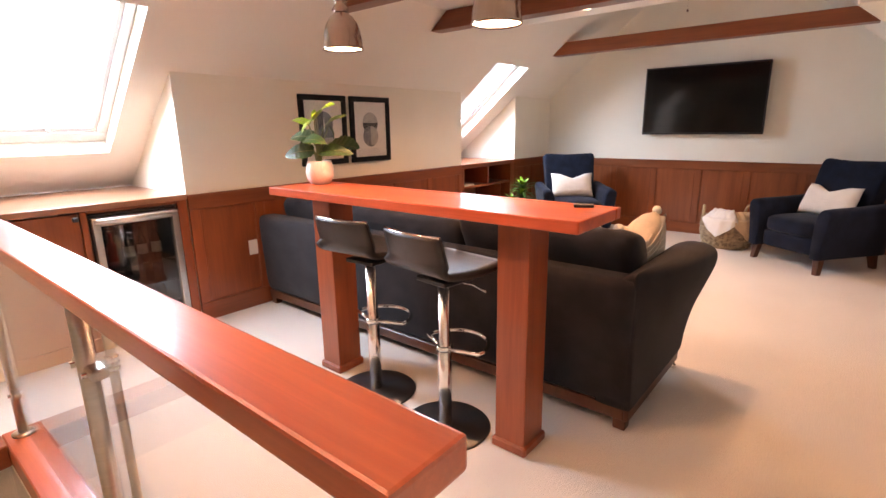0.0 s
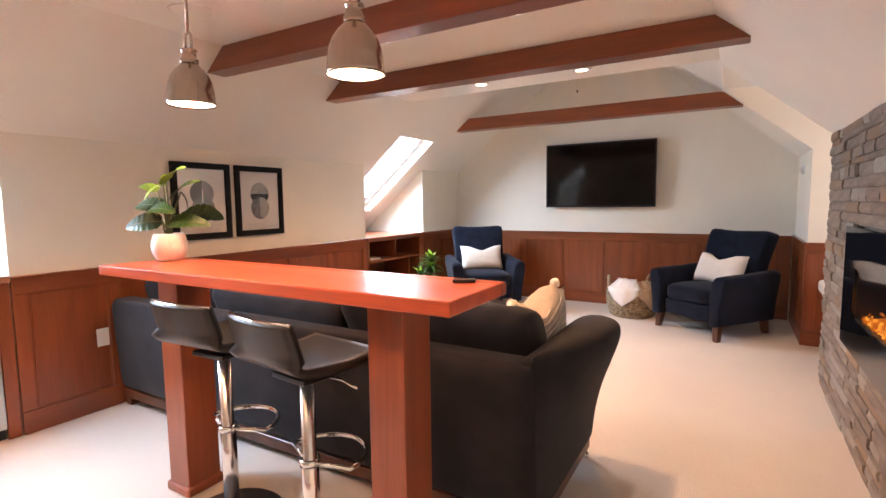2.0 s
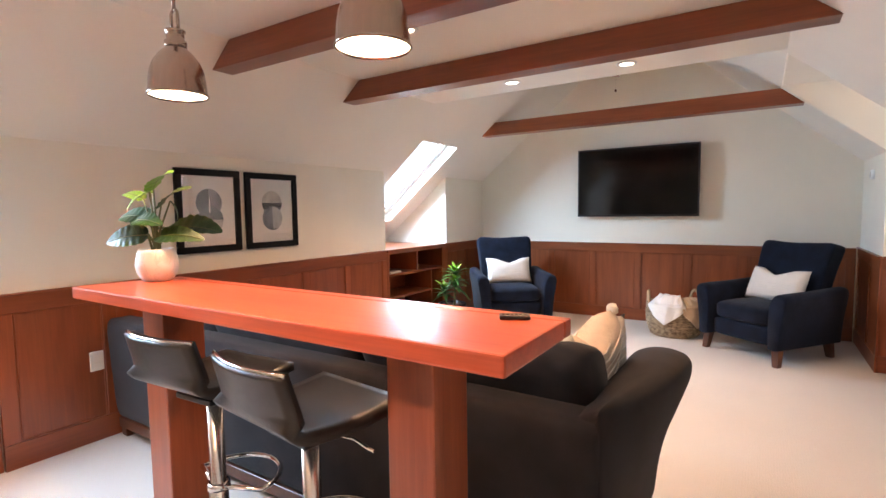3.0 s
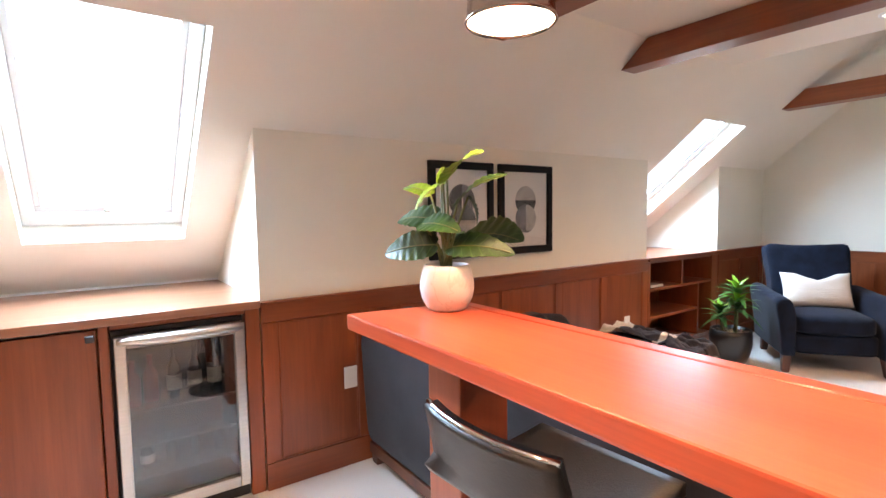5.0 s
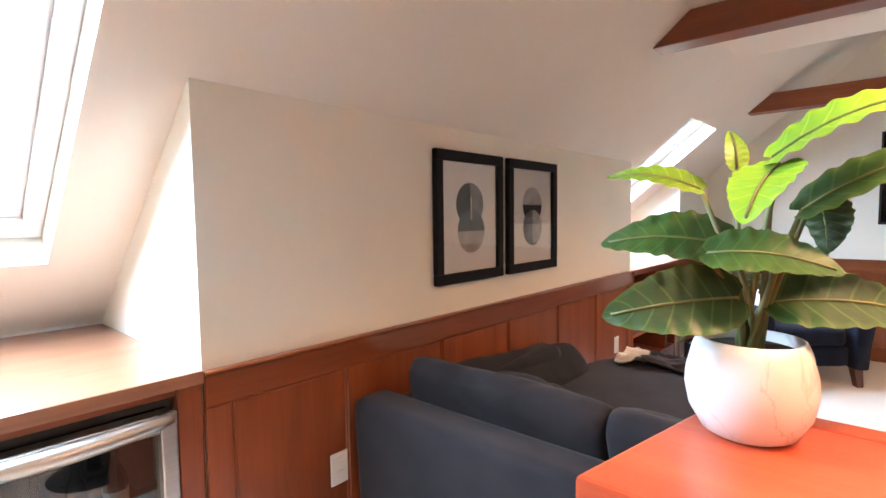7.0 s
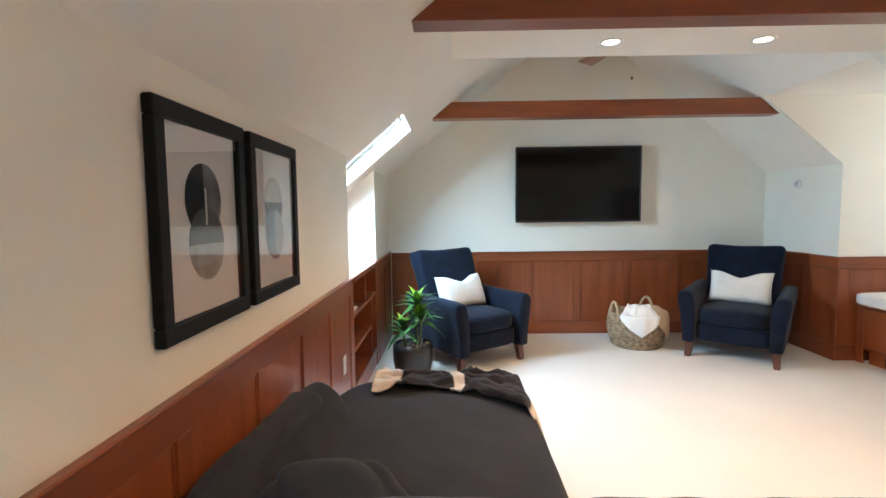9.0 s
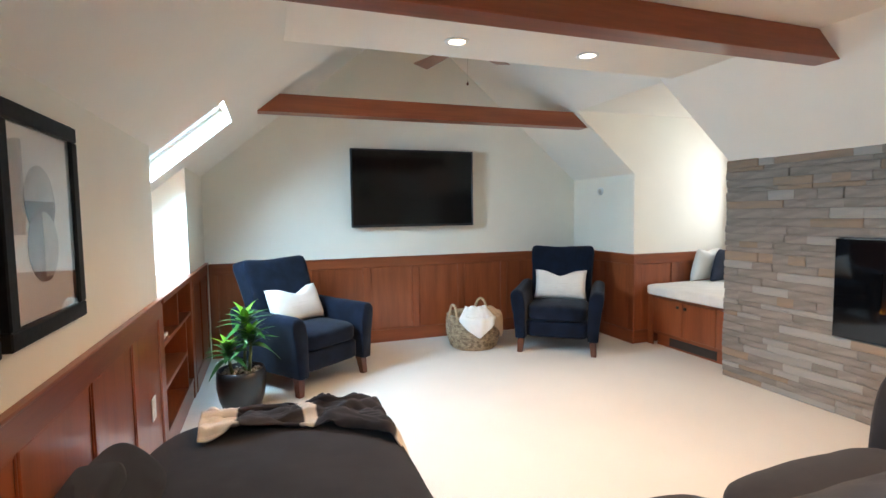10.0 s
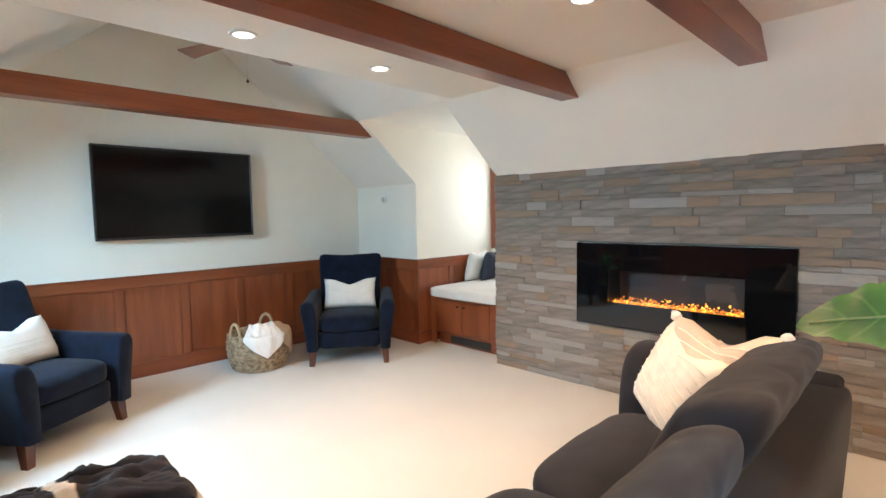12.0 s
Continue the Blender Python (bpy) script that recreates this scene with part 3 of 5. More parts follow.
fr = thing("wine_fridge", pose(0, 0, 0), "stainless undercounter drinks fridge with a closed glass door", "fridge")
FY = (1.288, 1.806)
part("cabinet_shell", cuboid(-0.56, -0.03, FY[0], FY[1], 0.012, 0.04, bev=0), BLACK, fr)
for a in ((-0.56, -0.03, FY[0], FY[0] + 0.015, 0.04, 0.868), (-0.56, -0.03, FY[1] - 0.015, FY[1], 0.04, 0.868), (-0.56, -0.54, FY[0] + 0.015, FY[1] - 0.015, 0.04, 0.868), (-0.56, -0.03, FY[0] + 0.015, FY[1] - 0.015, 0.85, 0.868)):
    part("cabinet_shell", cuboid(*a, bev=0), DARKIN, fr)
fd = (FY[0] + 0.008, FY[1] - 0.006, 0.075, 0.848)
dr = part("door_stile", cuboid(-0.02, 0.032, fd[0], fd[0] + 0.042, fd[2], fd[3], bev=0.004, seg=2), STEEL, fr, "brushed stainless door frame")
part("door_stile", cuboid(-0.02, 0.032, fd[1] - 0.042, fd[1], fd[2], fd[3], bev=0.004, seg=2), STEEL, fr)
part("door_rail", cuboid(-0.02, 0.031, fd[0] + 0.043, fd[1] - 0.043, fd[2], fd[2] + 0.05, bev=0.003), STEEL, fr)
part("door_rail", cuboid(-0.02, 0.031, fd[0] + 0.043, fd[1] - 0.043, fd[3] - 0.05, fd[3], bev=0.003), STEEL, fr)
hb = bmesh.new()
hr = []
for k in range(25):
    q = k / 24
    y, out = fd[0] + 0.008 + (fd[1] - fd[0] - 0.016) * q, 0.036 + 0.034 * math.sin(math.pi * q) ** 0.55
    up, dn = fd[3] + 0.002, fd[3] - 0.034 - 0.010 * math.sin(math.pi * q)
    hr.append([hb.verts.new(v) for v in ((0.031, y, up - 0.004), (out - 0.014, y, up), (out, y, up - 0.012), (out + 0.003, y, (up + dn) / 2), (out - 0.002, y, dn + 0.006), (out - 0.012, y, dn), (out - 0.016, y, dn + 0.008), (0.031, y, up - 0.016))])
for a, b in zip(hr, hr[1:]):
    for k in range(8):
        hb.faces.new((a[k], a[(k + 1) % 8], b[(k + 1) % 8], b[k]))
hb.faces.new(hr[0]), hb.faces.new(hr[-1])
bmesh.ops.recalc_face_normals(hb, faces=hb.faces)
part("handle", hb, STEEL, fr, "wide stainless bar handle", True)
part("glass", cuboid(0.004, 0.009, fd[0] + 0.04, fd[1] - 0.04, fd[2] + 0.05, fd[3] - 0.05, bev=0), FRIDGEGLASS, fr, "tinted door glass")
part("toe_grille", cuboid(-0.03, -0.012, FY[0], FY[1], 0.004, 0.07), BLACK, fr)
for z in (0.20, 0.345, 0.50):
    part("shelf", cuboid(-0.52, -0.05, FY[0] + 0.018, FY[1] - 0.018, z, z + 0.006, bev=0), FRIDGEGLASS, fr)
    part("shelf_trim", cuboid(-0.049, -0.038, FY[0] + 0.02, FY[1] - 0.02, z - 0.003, z + 0.011), CHROME, fr)


def bottle(x, y, z, h, r, m, label, paper=True):
    o = thing("bottle", pose(x, y, z), label, "bottle", "drinks in the fridge")
    part("glass_body", lathe([(0, 0), (r * 0.95, 0), (r, 0.01), (r, h * 0.55), (r * 0.85, h * 0.64), (r * 0.36, h * 0.76), (r * 0.34, h * 0.96), (r * 0.4, h * 0.97), (r * 0.4, h), (0, h)], 16), m, o, "", True)
    if paper:
        part("paper_label", lathe([(r + 0.001, h * 0.18), (r + 0.0015, h * 0.19), (r + 0.0015, h * 0.46), (r + 0.001, h * 0.47)], 16, cap=False), PAPER, o, "pale paper label", True)


for k, y in enumerate((1.36, 1.43, 1.52, 1.61, 1.69)):
    bottle(-0.13 - 0.03 * (k % 2), y, 0.507, (0.20, 0.21, 0.24, 0.23, 0.25)[k], 0.03, (REDCAN, REDCAN, BOTTLE, BOTTLE, BOTTLE)[k], "bottle with a pale label standing on the fridge shelf" if k > 1 else "red drinks bottle standing on the fridge shelf", k > 1)
for k, y in enumerate((1.40, 1.5, 1.6, 1.7)):
    bottle(-0.15, y, 0.207, 0.13, 0.028, BOTTLE, "small dark bottle standing on the lower fridge shelf", k == 0)


# ---- bookcase under the second skylight ----
bk = thing("bookcase", pose(0, 0, 0), "built-in cherry bookcase, nearly empty, under the skylight", "bookcase")
b0, b1 = N2[0] + 0.004, N2[1] - 0.004
part("top_board", cuboid(-NB + 0.004, 0.03, b0, b1, 0.895, TOPZ), WY, bk)
part("back_panel", cuboid(-0.40, -0.385, b0, b1, 0.0, 0.893, bev=0), WZ, bk)
part("side_stile", cuboid(-0.384, 0.016, b0, 5.072, 0.0, 0.893), WZ, bk)
part("side_stile", cuboid(-0.384, 0.016, 6.09, b1, 0.0, 0.893), WZ, bk)
part("shelf", cuboid(-0.384, 0.012, 5.074, 6.088, 0.638, 0.664), WY, bk)
part("shelf", cuboid(-0.384, 0.012, 5.074, 5.848, 0.395, 0.421), WY, bk)
part("shelf", cuboid(-0.384, 0.012, 5.074, 6.088, 0.13, 0.158), WY, bk)
part("divider", cuboid(-0.384, 0.010, 5.568, 5.592, 0.666, 0.893), WZ, bk)
part("divider", cuboid(-0.384, 0.010, 5.850, 5.874, 0.160, 0.636), WZ, bk)
part("kick_board", cuboid(-0.384, 0.008, 5.074, 6.088, 0.0, 0.128), WY, bk)
part("top_rail", cuboid(-0.384, 0.009, 5.074, 6.088, 0.878, 0.893), WY, bk)
tagged(link("white_book", cuboid(-0.10, -0.005, 5.12, 5.30, 0.665, 0.688, bev=0.003), PAPER), "white book lying flat on the bookcase shelf", "book")


# ---- wood wainscot: boards and panels over a backing ----
def wainscot(name, m, length, stiles, label, top=TOPZ, base=0.135):
    """Local frame: x along the wall, y out of it, z up."""
    o = thing(name, m, label, "wainscot", kind="structure")
    part("panel_back", cuboid(0, length, 0.0, 0.006, 0, top - 0.012, bev=0), WZ, o)
    part("bottom_rail", cuboid(0, length, 0.006, 0.021, 0, base), WX, o)
    part("top_rail", cuboid(0, length, 0.006, 0.019, top - 0.105, top - 0.012), WX, o)
    part("cap", cuboid(0, length, 0.0, 0.03, top - 0.012, top, bev=0.004), WX, o)
    for a, b in stiles:
        part("stile", cuboid(a, b, 0.006, 0.0175, base, top - 0.105), WZ, o)
    xs = [b for a, b in stiles][:-1], [a for a, b in stiles][1:]
    for a, b in zip(*xs):
        if b - a > 0.08:
            part("panel", cuboid(a + 0.002, b - 0.002, 0.006, 0.0085, base + 0.002, top - 0.107, bev=0.001), WZ, o)
            for q in ((a, a + 0.011, 0.0085, 0.0135, base, top - 0.105), (b - 0.011, b, 0.0085, 0.0135, base, top - 0.105),
                      (a + 0.011, b - 0.011, 0.0085, 0.0135, base, base + 0.011), (a + 0.011, b - 0.011, 0.0085, 0.0135, top - 0.116, top - 0.105)):
                part("moulding", cuboid(*q, bev=0.003), WZ, o)
    return o


def evenly(length, centres, w=0.075, ends=0.075):
    return [(0, ends)] + [(c - w / 2, c + w / 2) for c in sorted(centres)] + [(length - ends, length)]


L1 = N2[0] - N1[1]
wainscot("wainscot_left", pose(0, N2[0], 0, 0, 0, -90), L1, evenly(L1, [N2[0] - y for y in (4.45, 3.94, 3.43, 2.92, 2.41)]), "cherry panelled wainscot along the knee wall")
wainscot("wainscot_corner", pose(0, GABLE, 0, 0, 0, -90), GABLE - N2[1], evenly(GABLE - N2[1], [0.48]), "cherry panelled wainscot in the corner by the bookcase")
wainscot("wainscot_gable", pose(W - 0.03, GABLE, 0, 0, 0, 180), W - 0.06, evenly(W - 0.06, [W - 0.03 - x for x in (3.66, 3.13, 2.60, 2.07, 1.54, 1.01, 0.48)]), "cherry panelled wainscot along the gable wall", 0.915)
R1 = GABLE - DORM[1]
wainscot("wainscot_right", pose(W, DORM[1] - 0.03, 0, 0, 0, 90), R1 + 0.03, evenly(R1 + 0.03, [0.5]), "cherry panelled wainscot beside the window alcove", 0.925)
A1 = 5.36 - W
wainscot("wainscot_alcove", pose(5.36, DORM[1], 0, 0, 0, 180), A1, evenly(A1, [A1 - 0.52, A1 - 0.98], ends=0.09), "cherry panelled wainscot in the window alcove", 0.925)

# ---- window seat ----
ws = thing("window_seat", pose(0, 0, 0), "built-in cherry window seat with two cupboard doors", "bench")
SXF = 4.25
part("carcass", cuboid(SXF + 0.02, 5.35, DORM[0] + 0.01, 6.095, 0.12, 0.50, bev=0), WY, ws)
part("seat_board", cuboid(SXF - 0.012, 5.35, DORM[0] + 0.008, 6.097, 0.50, 0.518), WY, ws)
part("face_stile", cuboid(SXF, SXF + 0.019, 6.02, 6.096, 0.0, 0.499), WZ, ws)
for a, b in ((5.648, 6.012), (5.27, 5.640)):
    d = part("door", cuboid(SXF - 0.004, SXF + 0.017, a, b, 0.15, 0.488, bev=0.004), WZ, ws)
    k = 5.69 if a > 5.6 else 5.60
    part("knob", cuboid(SXF - 0.024, SXF - 0.004, k - 0.012, k + 0.012, 0.425, 0.449, bev=0.003), BLACK, d, "small dark square knob")
d = part("door", cuboid(SXF - 0.004, SXF + 0.017, 5.045, 5.262, 0.15, 0.488, bev=0.004), WZ, ws)
part("toe_board", cuboid(SXF + 0.06, SXF + 0.075, DORM[0] + 0.012, 6.018, 0.0, 0.118, bev=0), WY, ws)
vt = part("vent_grille", cuboid(SXF + 0.053, SXF + 0.059, 5.3, 5.85, 0.02, 0.1, bev=0), VENT, ws, "dark heating vent in the toe space")
part("seat_cushion", puff(1.11, 1.03, 0.105, 9, 9, 0.004, pose(4.715, 5.572, 0.571), seed=3), LINEN, ws, "white seat cushion", True)
p = link("seat_pillow", pillow(0.36, 0.36, 0.12, 0.03, m=pose(4.95, 6.03, 0.79, 14, 0, 6), seed=2), LINEN, True)
tagged(p, "white pillow with fine stripes leaning in the window seat", "pillow", "window seat pillows")
p = link("seat_pillow", pillow(0.36, 0.36, 0.12, 0.03, m=pose(5.09, 5.915, 0.79, 14, 0, 10), seed=5), NAVYCLOTH, True)
tagged(p, "dark navy pillow leaning in the window seat", "pillow", "window seat pillows")

# ---- television, pictures, outlets, thermostat ----
tv = thing("television", pose(2.047, 7.06, 1.634), "large black flat television mounted on the gable wall", "television")
part("housing", cuboid(-0.664, 0.664, 0.006, 0.055, -0.398, 0.398, bev=0.006, seg=2), BLACK, tv)
for a in ((-0.666, 0.666, 0.0, 0.02, 0.382, 0.4), (-0.666, 0.666, 0.0, 0.02, -0.4, -0.376), (-0.666, -0.65, 0.0, 0.02, -0.376, 0.382), (0.65, 0.666, 0.0, 0.02, -0.376, 0.382)):
    part("bezel", cuboid(*a, bev=0.003), BLACK, tv)
part("screen", cuboid(-0.65, 0.65, 0.003, 0.0055, -0.376, 0.382, bev=0), SCREEN, tv, "dark glossy screen")
part("wall_bracket", cuboid(-0.2, 0.2, 0.055, 0.12, -0.2, 0.2, bev=0.004), BLACK, tv)


def disc(r, a0, a1, cx, cz, y, n=36):
    pts = [(cx + r * math.cos(math.radians(a0 + (a1 - a0) * k / n)), cz + r * math.sin(math.radians(a0 + (a1 - a0) * k / n))) for k in range(n + 1)]
    if abs(a1 - a0) > 359:
        pts = pts[:-1]
    return prism(pts, "y", y, y + 0.0006)


def picture(yc, arts, label, upright=None):
    o = thing("framed_print", pose(0.002, yc, 1.349, 0, 0, 90), label, "picture", "pair of prints")
    w, h, f = 0.243, 0.290, 0.046
    for a in ((-w, w, -0.028, 0, h - f, h), (-w, w, -0.028, 0, -h, -h + f), (-w, -w + f, -0.028, 0, -h + f, h - f), (w - f, w, -0.028, 0, -h + f, h - f)):
        part("frame_bar", cuboid(*a, bev=0.004), FRAMEBLACK, o, "black wood frame")
    mb = part("mat_board", cuboid(-w + f, w - f, -0.010, -0.002, -h + f, h - f, bev=0), MATBOARD, o, "off-white mat board")
    for k, (ink, r, a0, a1, cx, cz) in enumerate(arts):
        part("print_shape", disc(r, a0, a1, cx, cz, -0.0112 - 0.0008 * k), INKS[ink], o)
    if upright:
        part("print_line", cuboid(*upright, bev=0), MATBOARD, o, "thin pale upright line")
    part("glazing", cuboid(-w + f, w - f, -0.022, -0.020, -h + f, h - f, bev=0), GLASS, o)


picture(3.083, (("black", 0.098, 90, 270, 0, 0.058), ("grey", 0.098, -90, 90, 0, 0.058), ("pale", 0.098, 0, 360, 0.006, -0.062), ("slate", 0.098, 0, 180, 0.006, -0.062), ("sand", 0.098, 215, 325, 0.006, -0.062)), "black-framed abstract print of two overlapping ink circles", (-0.004, 0.004, -0.0165, -0.0155, -0.01, 0.09))
picture(3.616, (("pale", 0.094, 0, 180, 0, 0.06), ("black", 0.094, 180, 360, 0, 0.06), ("grey", 0.094, 90, 270, 0, -0.06), ("pale", 0.094, -90, 90, 0, -0.06), ("slate", 0.094, 240, 300, 0, -0.06)), "black-framed abstract print of pale and dark half circles")


def outlet(m, label):
    o = thing("wall_outlet", m, label, "outlet", "wall outlets")
    part("cover_plate", cuboid(-0.037, 0.037, -0.006, 0, -0.058, 0.058, bev=0.003), PLASTIC, o)
    for z in (-0.025, 0.025):
        part("socket", cuboid(-0.017, 0.017, -0.008, -0.006, z - 0.016, z + 0.016, bev=0.001), PLASTIC, o)


outlet(pose(0.012, 2.327, 0.475, 0, 0, 90), "white wall outlet on the wainscot behind the sofa")
outlet(pose(0.012, 4.75, 0.42, 0, 0, 90), "white wall outlet on the wainscot beside the bookcase")
th = thing("thermostat", pose(W, 6.665, 1.59, 0, 0, -90), "round white thermostat on the knee wall", "thermostat")
bm = lathe([(0, 0), (0.042, 0), (0.042, 0.016), (0.036, 0.024), (0, 0.024)], 28)
bm.transform(pose(0, 0, 0, 90, 0, 0))
part("dial_ring", bm, WHITE, th, "", True)
bm = lathe([(0, 0.024), (0.028, 0.024), (0.026, 0.027), (0, 0.027)], 28)
bm.transform(pose(0, 0, 0, 90, 0, 0))
part("dial_face", bm, STEEL, th, "grey dial face", True)

# ---- fireplace in the stone wall ----
fp = thing("electric_fireplace", pose(W - 0.022, 3.472, 0.53), "long black electric fireplace glowing with orange embers", "fireplace")
fy, ftop = 0.728, 0.635
wy0, wy1, wz0, wz1 = -0.457, 0.466, 0.185, 0.432
for a in ((-fy, wy0, 0, ftop), (wy1, fy, 0, ftop), (wy0, wy1, 0, wz0), (wy0, wy1, wz1, ftop)):
    part("glass_front", cuboid(-0.012, 0.004, a[0], a[1], a[2], a[3], bev=0), GLOSSBLACK, fp)
part("firebox", cuboid(0.20, 0.21, wy0, wy1, wz0 - 0.03, wz1 + 0.03, bev=0), FIREBACK, fp, "dull grey firebox back")
part("firebox_floor", cuboid(0.0045, 0.20, wy0, wy1, wz0 - 0.03, wz0 - 0.02, bev=0), BLACK, fp)
part("firebox_top", cuboid(0.0045, 0.20, wy0, wy1, wz1 + 0.02, wz1 + 0.03, bev=0), BLACK, fp)
for y in (wy0 - 0.01, wy1):
    part("firebox_side", cuboid(0.0045, 0.20, y, y + 0.01, wz0 - 0.03, wz1 + 0.03, bev=0), BLACK, fp)
part("window_glass", cuboid(-0.004, 0.0, wy0, wy1, wz0, wz1, bev=0), GLASS, fp)
rnd = random.Random(4)
for nm, material, count in (("ember_bed", EMBER, 420), ("hot_embers", EMBERHOT, 200)):
    bm = bmesh.new()
    for k in range(count):
        s = rnd.uniform(0.003, 0.0095)
        z = wz0 - 0.012 + rnd.random() ** 2.2 * (0.05 if nm == "ember_bed" else 0.065) * (0.6 + 0.4 * math.sin(k * 0.7))
        m = pose(rnd.uniform(0.03, 0.12), rnd.uniform(wy0 + 0.01, wy1 - 0.01), z, rnd.uniform(0, 180), rnd.uniform(0, 180), rnd.uniform(0, 180))
        bmesh.ops.create_icosphere(bm, subdivisions=1, radius=s, matrix=m @ Matrix.Diagonal((1, 0.7, 1.25, 1)))
    tagged(part(nm, bm, material, fp, "glowing orange ember crystals"), kind="stuff")

# ---- bar table, stools, pendants ----
bar = thing("bar_table", pose(0, 0, 0), "long red cherry bar table on two square posts behind the sofa", "bar table")
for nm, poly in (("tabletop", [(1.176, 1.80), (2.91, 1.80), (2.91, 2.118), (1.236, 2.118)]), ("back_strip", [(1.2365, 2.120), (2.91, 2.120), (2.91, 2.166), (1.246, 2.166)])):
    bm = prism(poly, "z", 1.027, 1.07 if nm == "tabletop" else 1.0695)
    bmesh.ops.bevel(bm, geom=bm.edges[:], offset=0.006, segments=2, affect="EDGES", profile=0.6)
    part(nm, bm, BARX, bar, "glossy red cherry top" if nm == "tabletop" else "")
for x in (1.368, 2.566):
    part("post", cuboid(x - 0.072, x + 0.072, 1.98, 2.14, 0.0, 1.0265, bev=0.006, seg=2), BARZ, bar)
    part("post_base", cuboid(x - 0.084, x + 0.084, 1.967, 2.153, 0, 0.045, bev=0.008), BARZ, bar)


def bar_stool(m, label):
    o = thing("bar_stool", m, label, "stool", "bar stools")
    part("base_plate", lathe([(0, 0), (0.208, 0), (0.21, 0.004), (0.204, 0.009), (0.06, 0.012), (0.04, 0.02), (0, 0.02)], 48), BASEPLATE, o, "round black base plate", True)
    part("column", lathe([(0.031, 0.02), (0.031, 0.40), (0.026, 0.405), (0.026, 0.72), (0, 0.72)], 24), COLUMN, o, "chrome gas-lift column", True)
    part("column_collar", lathe([(0.031, 0.385), (0.038, 0.387), (0.038, 0.41), (0.031, 0.412)], 24, cap=False), CHROME, o, "", True)
    loop = [(-0.03, 0.0, 0.398)] + [(-0.16 * math.cos(math.radians(a)), 0.05 + 0.17 * math.sin(math.radians(a)), 0.398) for a in range(0, 181, 12)] + [(0.03, 0.0, 0.398)]
    part("footrest", tube(loop, 0.009, 10), CHROME, o, "looped chrome footrest", True)
    part("lift_lever", tube([(0.02, 0.02, 0.715), (0.13, 0.05, 0.712), (0.17, 0.06, 0.695), (0.19, 0.065, 0.69)], 0.005, 8), CHROME, o, "", True)
    def shell(u, v):
        # from the front edge of the seat, back and up the low backrest
        s = v * 0.62
        if s < 0.30:
            y, z = 0.19 - s, 0.772 - 0.012 * math.sin(s / 0.30 * math.pi)
        elif s < 0.42:
            a = (s - 0.30) / 0.12 * math.radians(82)
            y, z = -0.11 - 0.084 * math.sin(a), 0.772 + 0.084 * (1 - math.cos(a))
        else:
            y, z = -0.193 - 0.14 * (s - 0.42), 0.844 + (s - 0.42) * 0.53
        x = (u - 0.5) * (0.365 if s < 0.3 else 0.365 - 0.03 * (s - 0.3) / 0.32)
        y += (0.030 * (2 * u - 1) ** 2) if s > 0.40 else 0
        return (x, y, z)
    part("seat_shell", cloth(shell, 12, 30, 0.03), LEATHER, o, "black leather seat with a low curved back", True)
    part("back_edge", tube([(q[0], q[1] + 0.012, q[2] + 0.004) for q in (shell(k / 12, 1.0) for k in range(13))], 0.006, 8), CHROME, o, "chrome edging", True)
    part("seat_plate", cuboid(-0.09, 0.09, -0.08, 0.1, 0.715, 0.735), BLACK, o)


bar_stool(pose(1.735, 1.985, 0, 0, 0, 3), "black leather bar stool on a chrome column, tucked at the bar")
bar_stool(pose(2.235, 1.955, 0, 0, 0, -7), "black leather bar stool on a chrome column, turned slightly")


def pendant(x, y):
    o = thing("pendant_lamp", pose(x, y, 1.716), "lit brushed-nickel bell pendant lamp hanging over the bar", "pendant lamp", "bar pendants")
    r = 0.09
    part("shade", lathe([(r, 0), (r + 0.004, 0.004), (r, 0.012), (r * 0.965, 0.05), (r * 0.91, 0.082), (r * 0.78, 0.112), (r * 0.58, 0.138), (r * 0.40, 0.154), (0.032, 0.16),
                         (0.03, 0.158), (r * 0.56, 0.134), (r * 0.76, 0.108), (r * 0.89, 0.08), (r * 0.945, 0.05), (r * 0.97, 0.004), (r, 0)], 48, cap=False), NICKEL, o, "bell-shaped brushed nickel shade", True)
    part("socket_cap", lathe([(0.032, 0.158), (0.034, 0.162), (0.034, 0.178), (0.027, 0.184), (0.027, 0.205), (0.031, 0.208), (0.031, 0.214), (0.018, 0.218), (0, 0.218)], 24), NICKEL, o, "", True)
    loop = [(-0.019, 0, 0.205)] + [(-0.019 * math.cos(math.radians(a)), 0, 0.262 + 0.019 * math.sin(math.radians(a))) for a in range(0, 181, 20)] + [(0.019, 0, 0.205)]
    part("yoke", tube(loop, 0.005, 8), NICKEL, o, "", True)
    part("rod", tube([(0, 0, 0.279), (0, 0, FLAT - 1.716 - 0.02)], 0.006, 10), NICKEL, o, "", True)
    part("canopy", lathe([(0, FLAT - 1.716 - 0.03), (0.05, FLAT - 1.716 - 0.028), (0.062, FLAT - 1.716 - 0.008), (0.062, FLAT - 1.716), (0, FLAT - 1.716)], 32), NICKEL, o, "", True)
    part("diffuser", lathe([(0, 0.006), (r * 0.96, 0.006), (r * 0.96, 0.009), (0, 0.009)], 40), BULB, o, "glowing lamp opening", True)


for x, y in PENDANTS:
    pendant(x, y)


def can_light(x, y):
    o = thing("recessed_light", pose(x, y, FLAT), "lit round recessed light with a white trim ring", "ceiling light", "recessed lights")
    part("trim_ring", lathe([(0.048, -0.002), (0.05, -0.007), (0.066, -0.006), (0.07, 0.0), (0.048, 0.0)], 36, cap=False), WHITE, o, "", True)
    part("lens", lathe([(0, -0.003), (0.0475, -0.003), (0.0475, -0.001), (0, -0.001)], 32), CANLENS, o, "glowing lens", True)


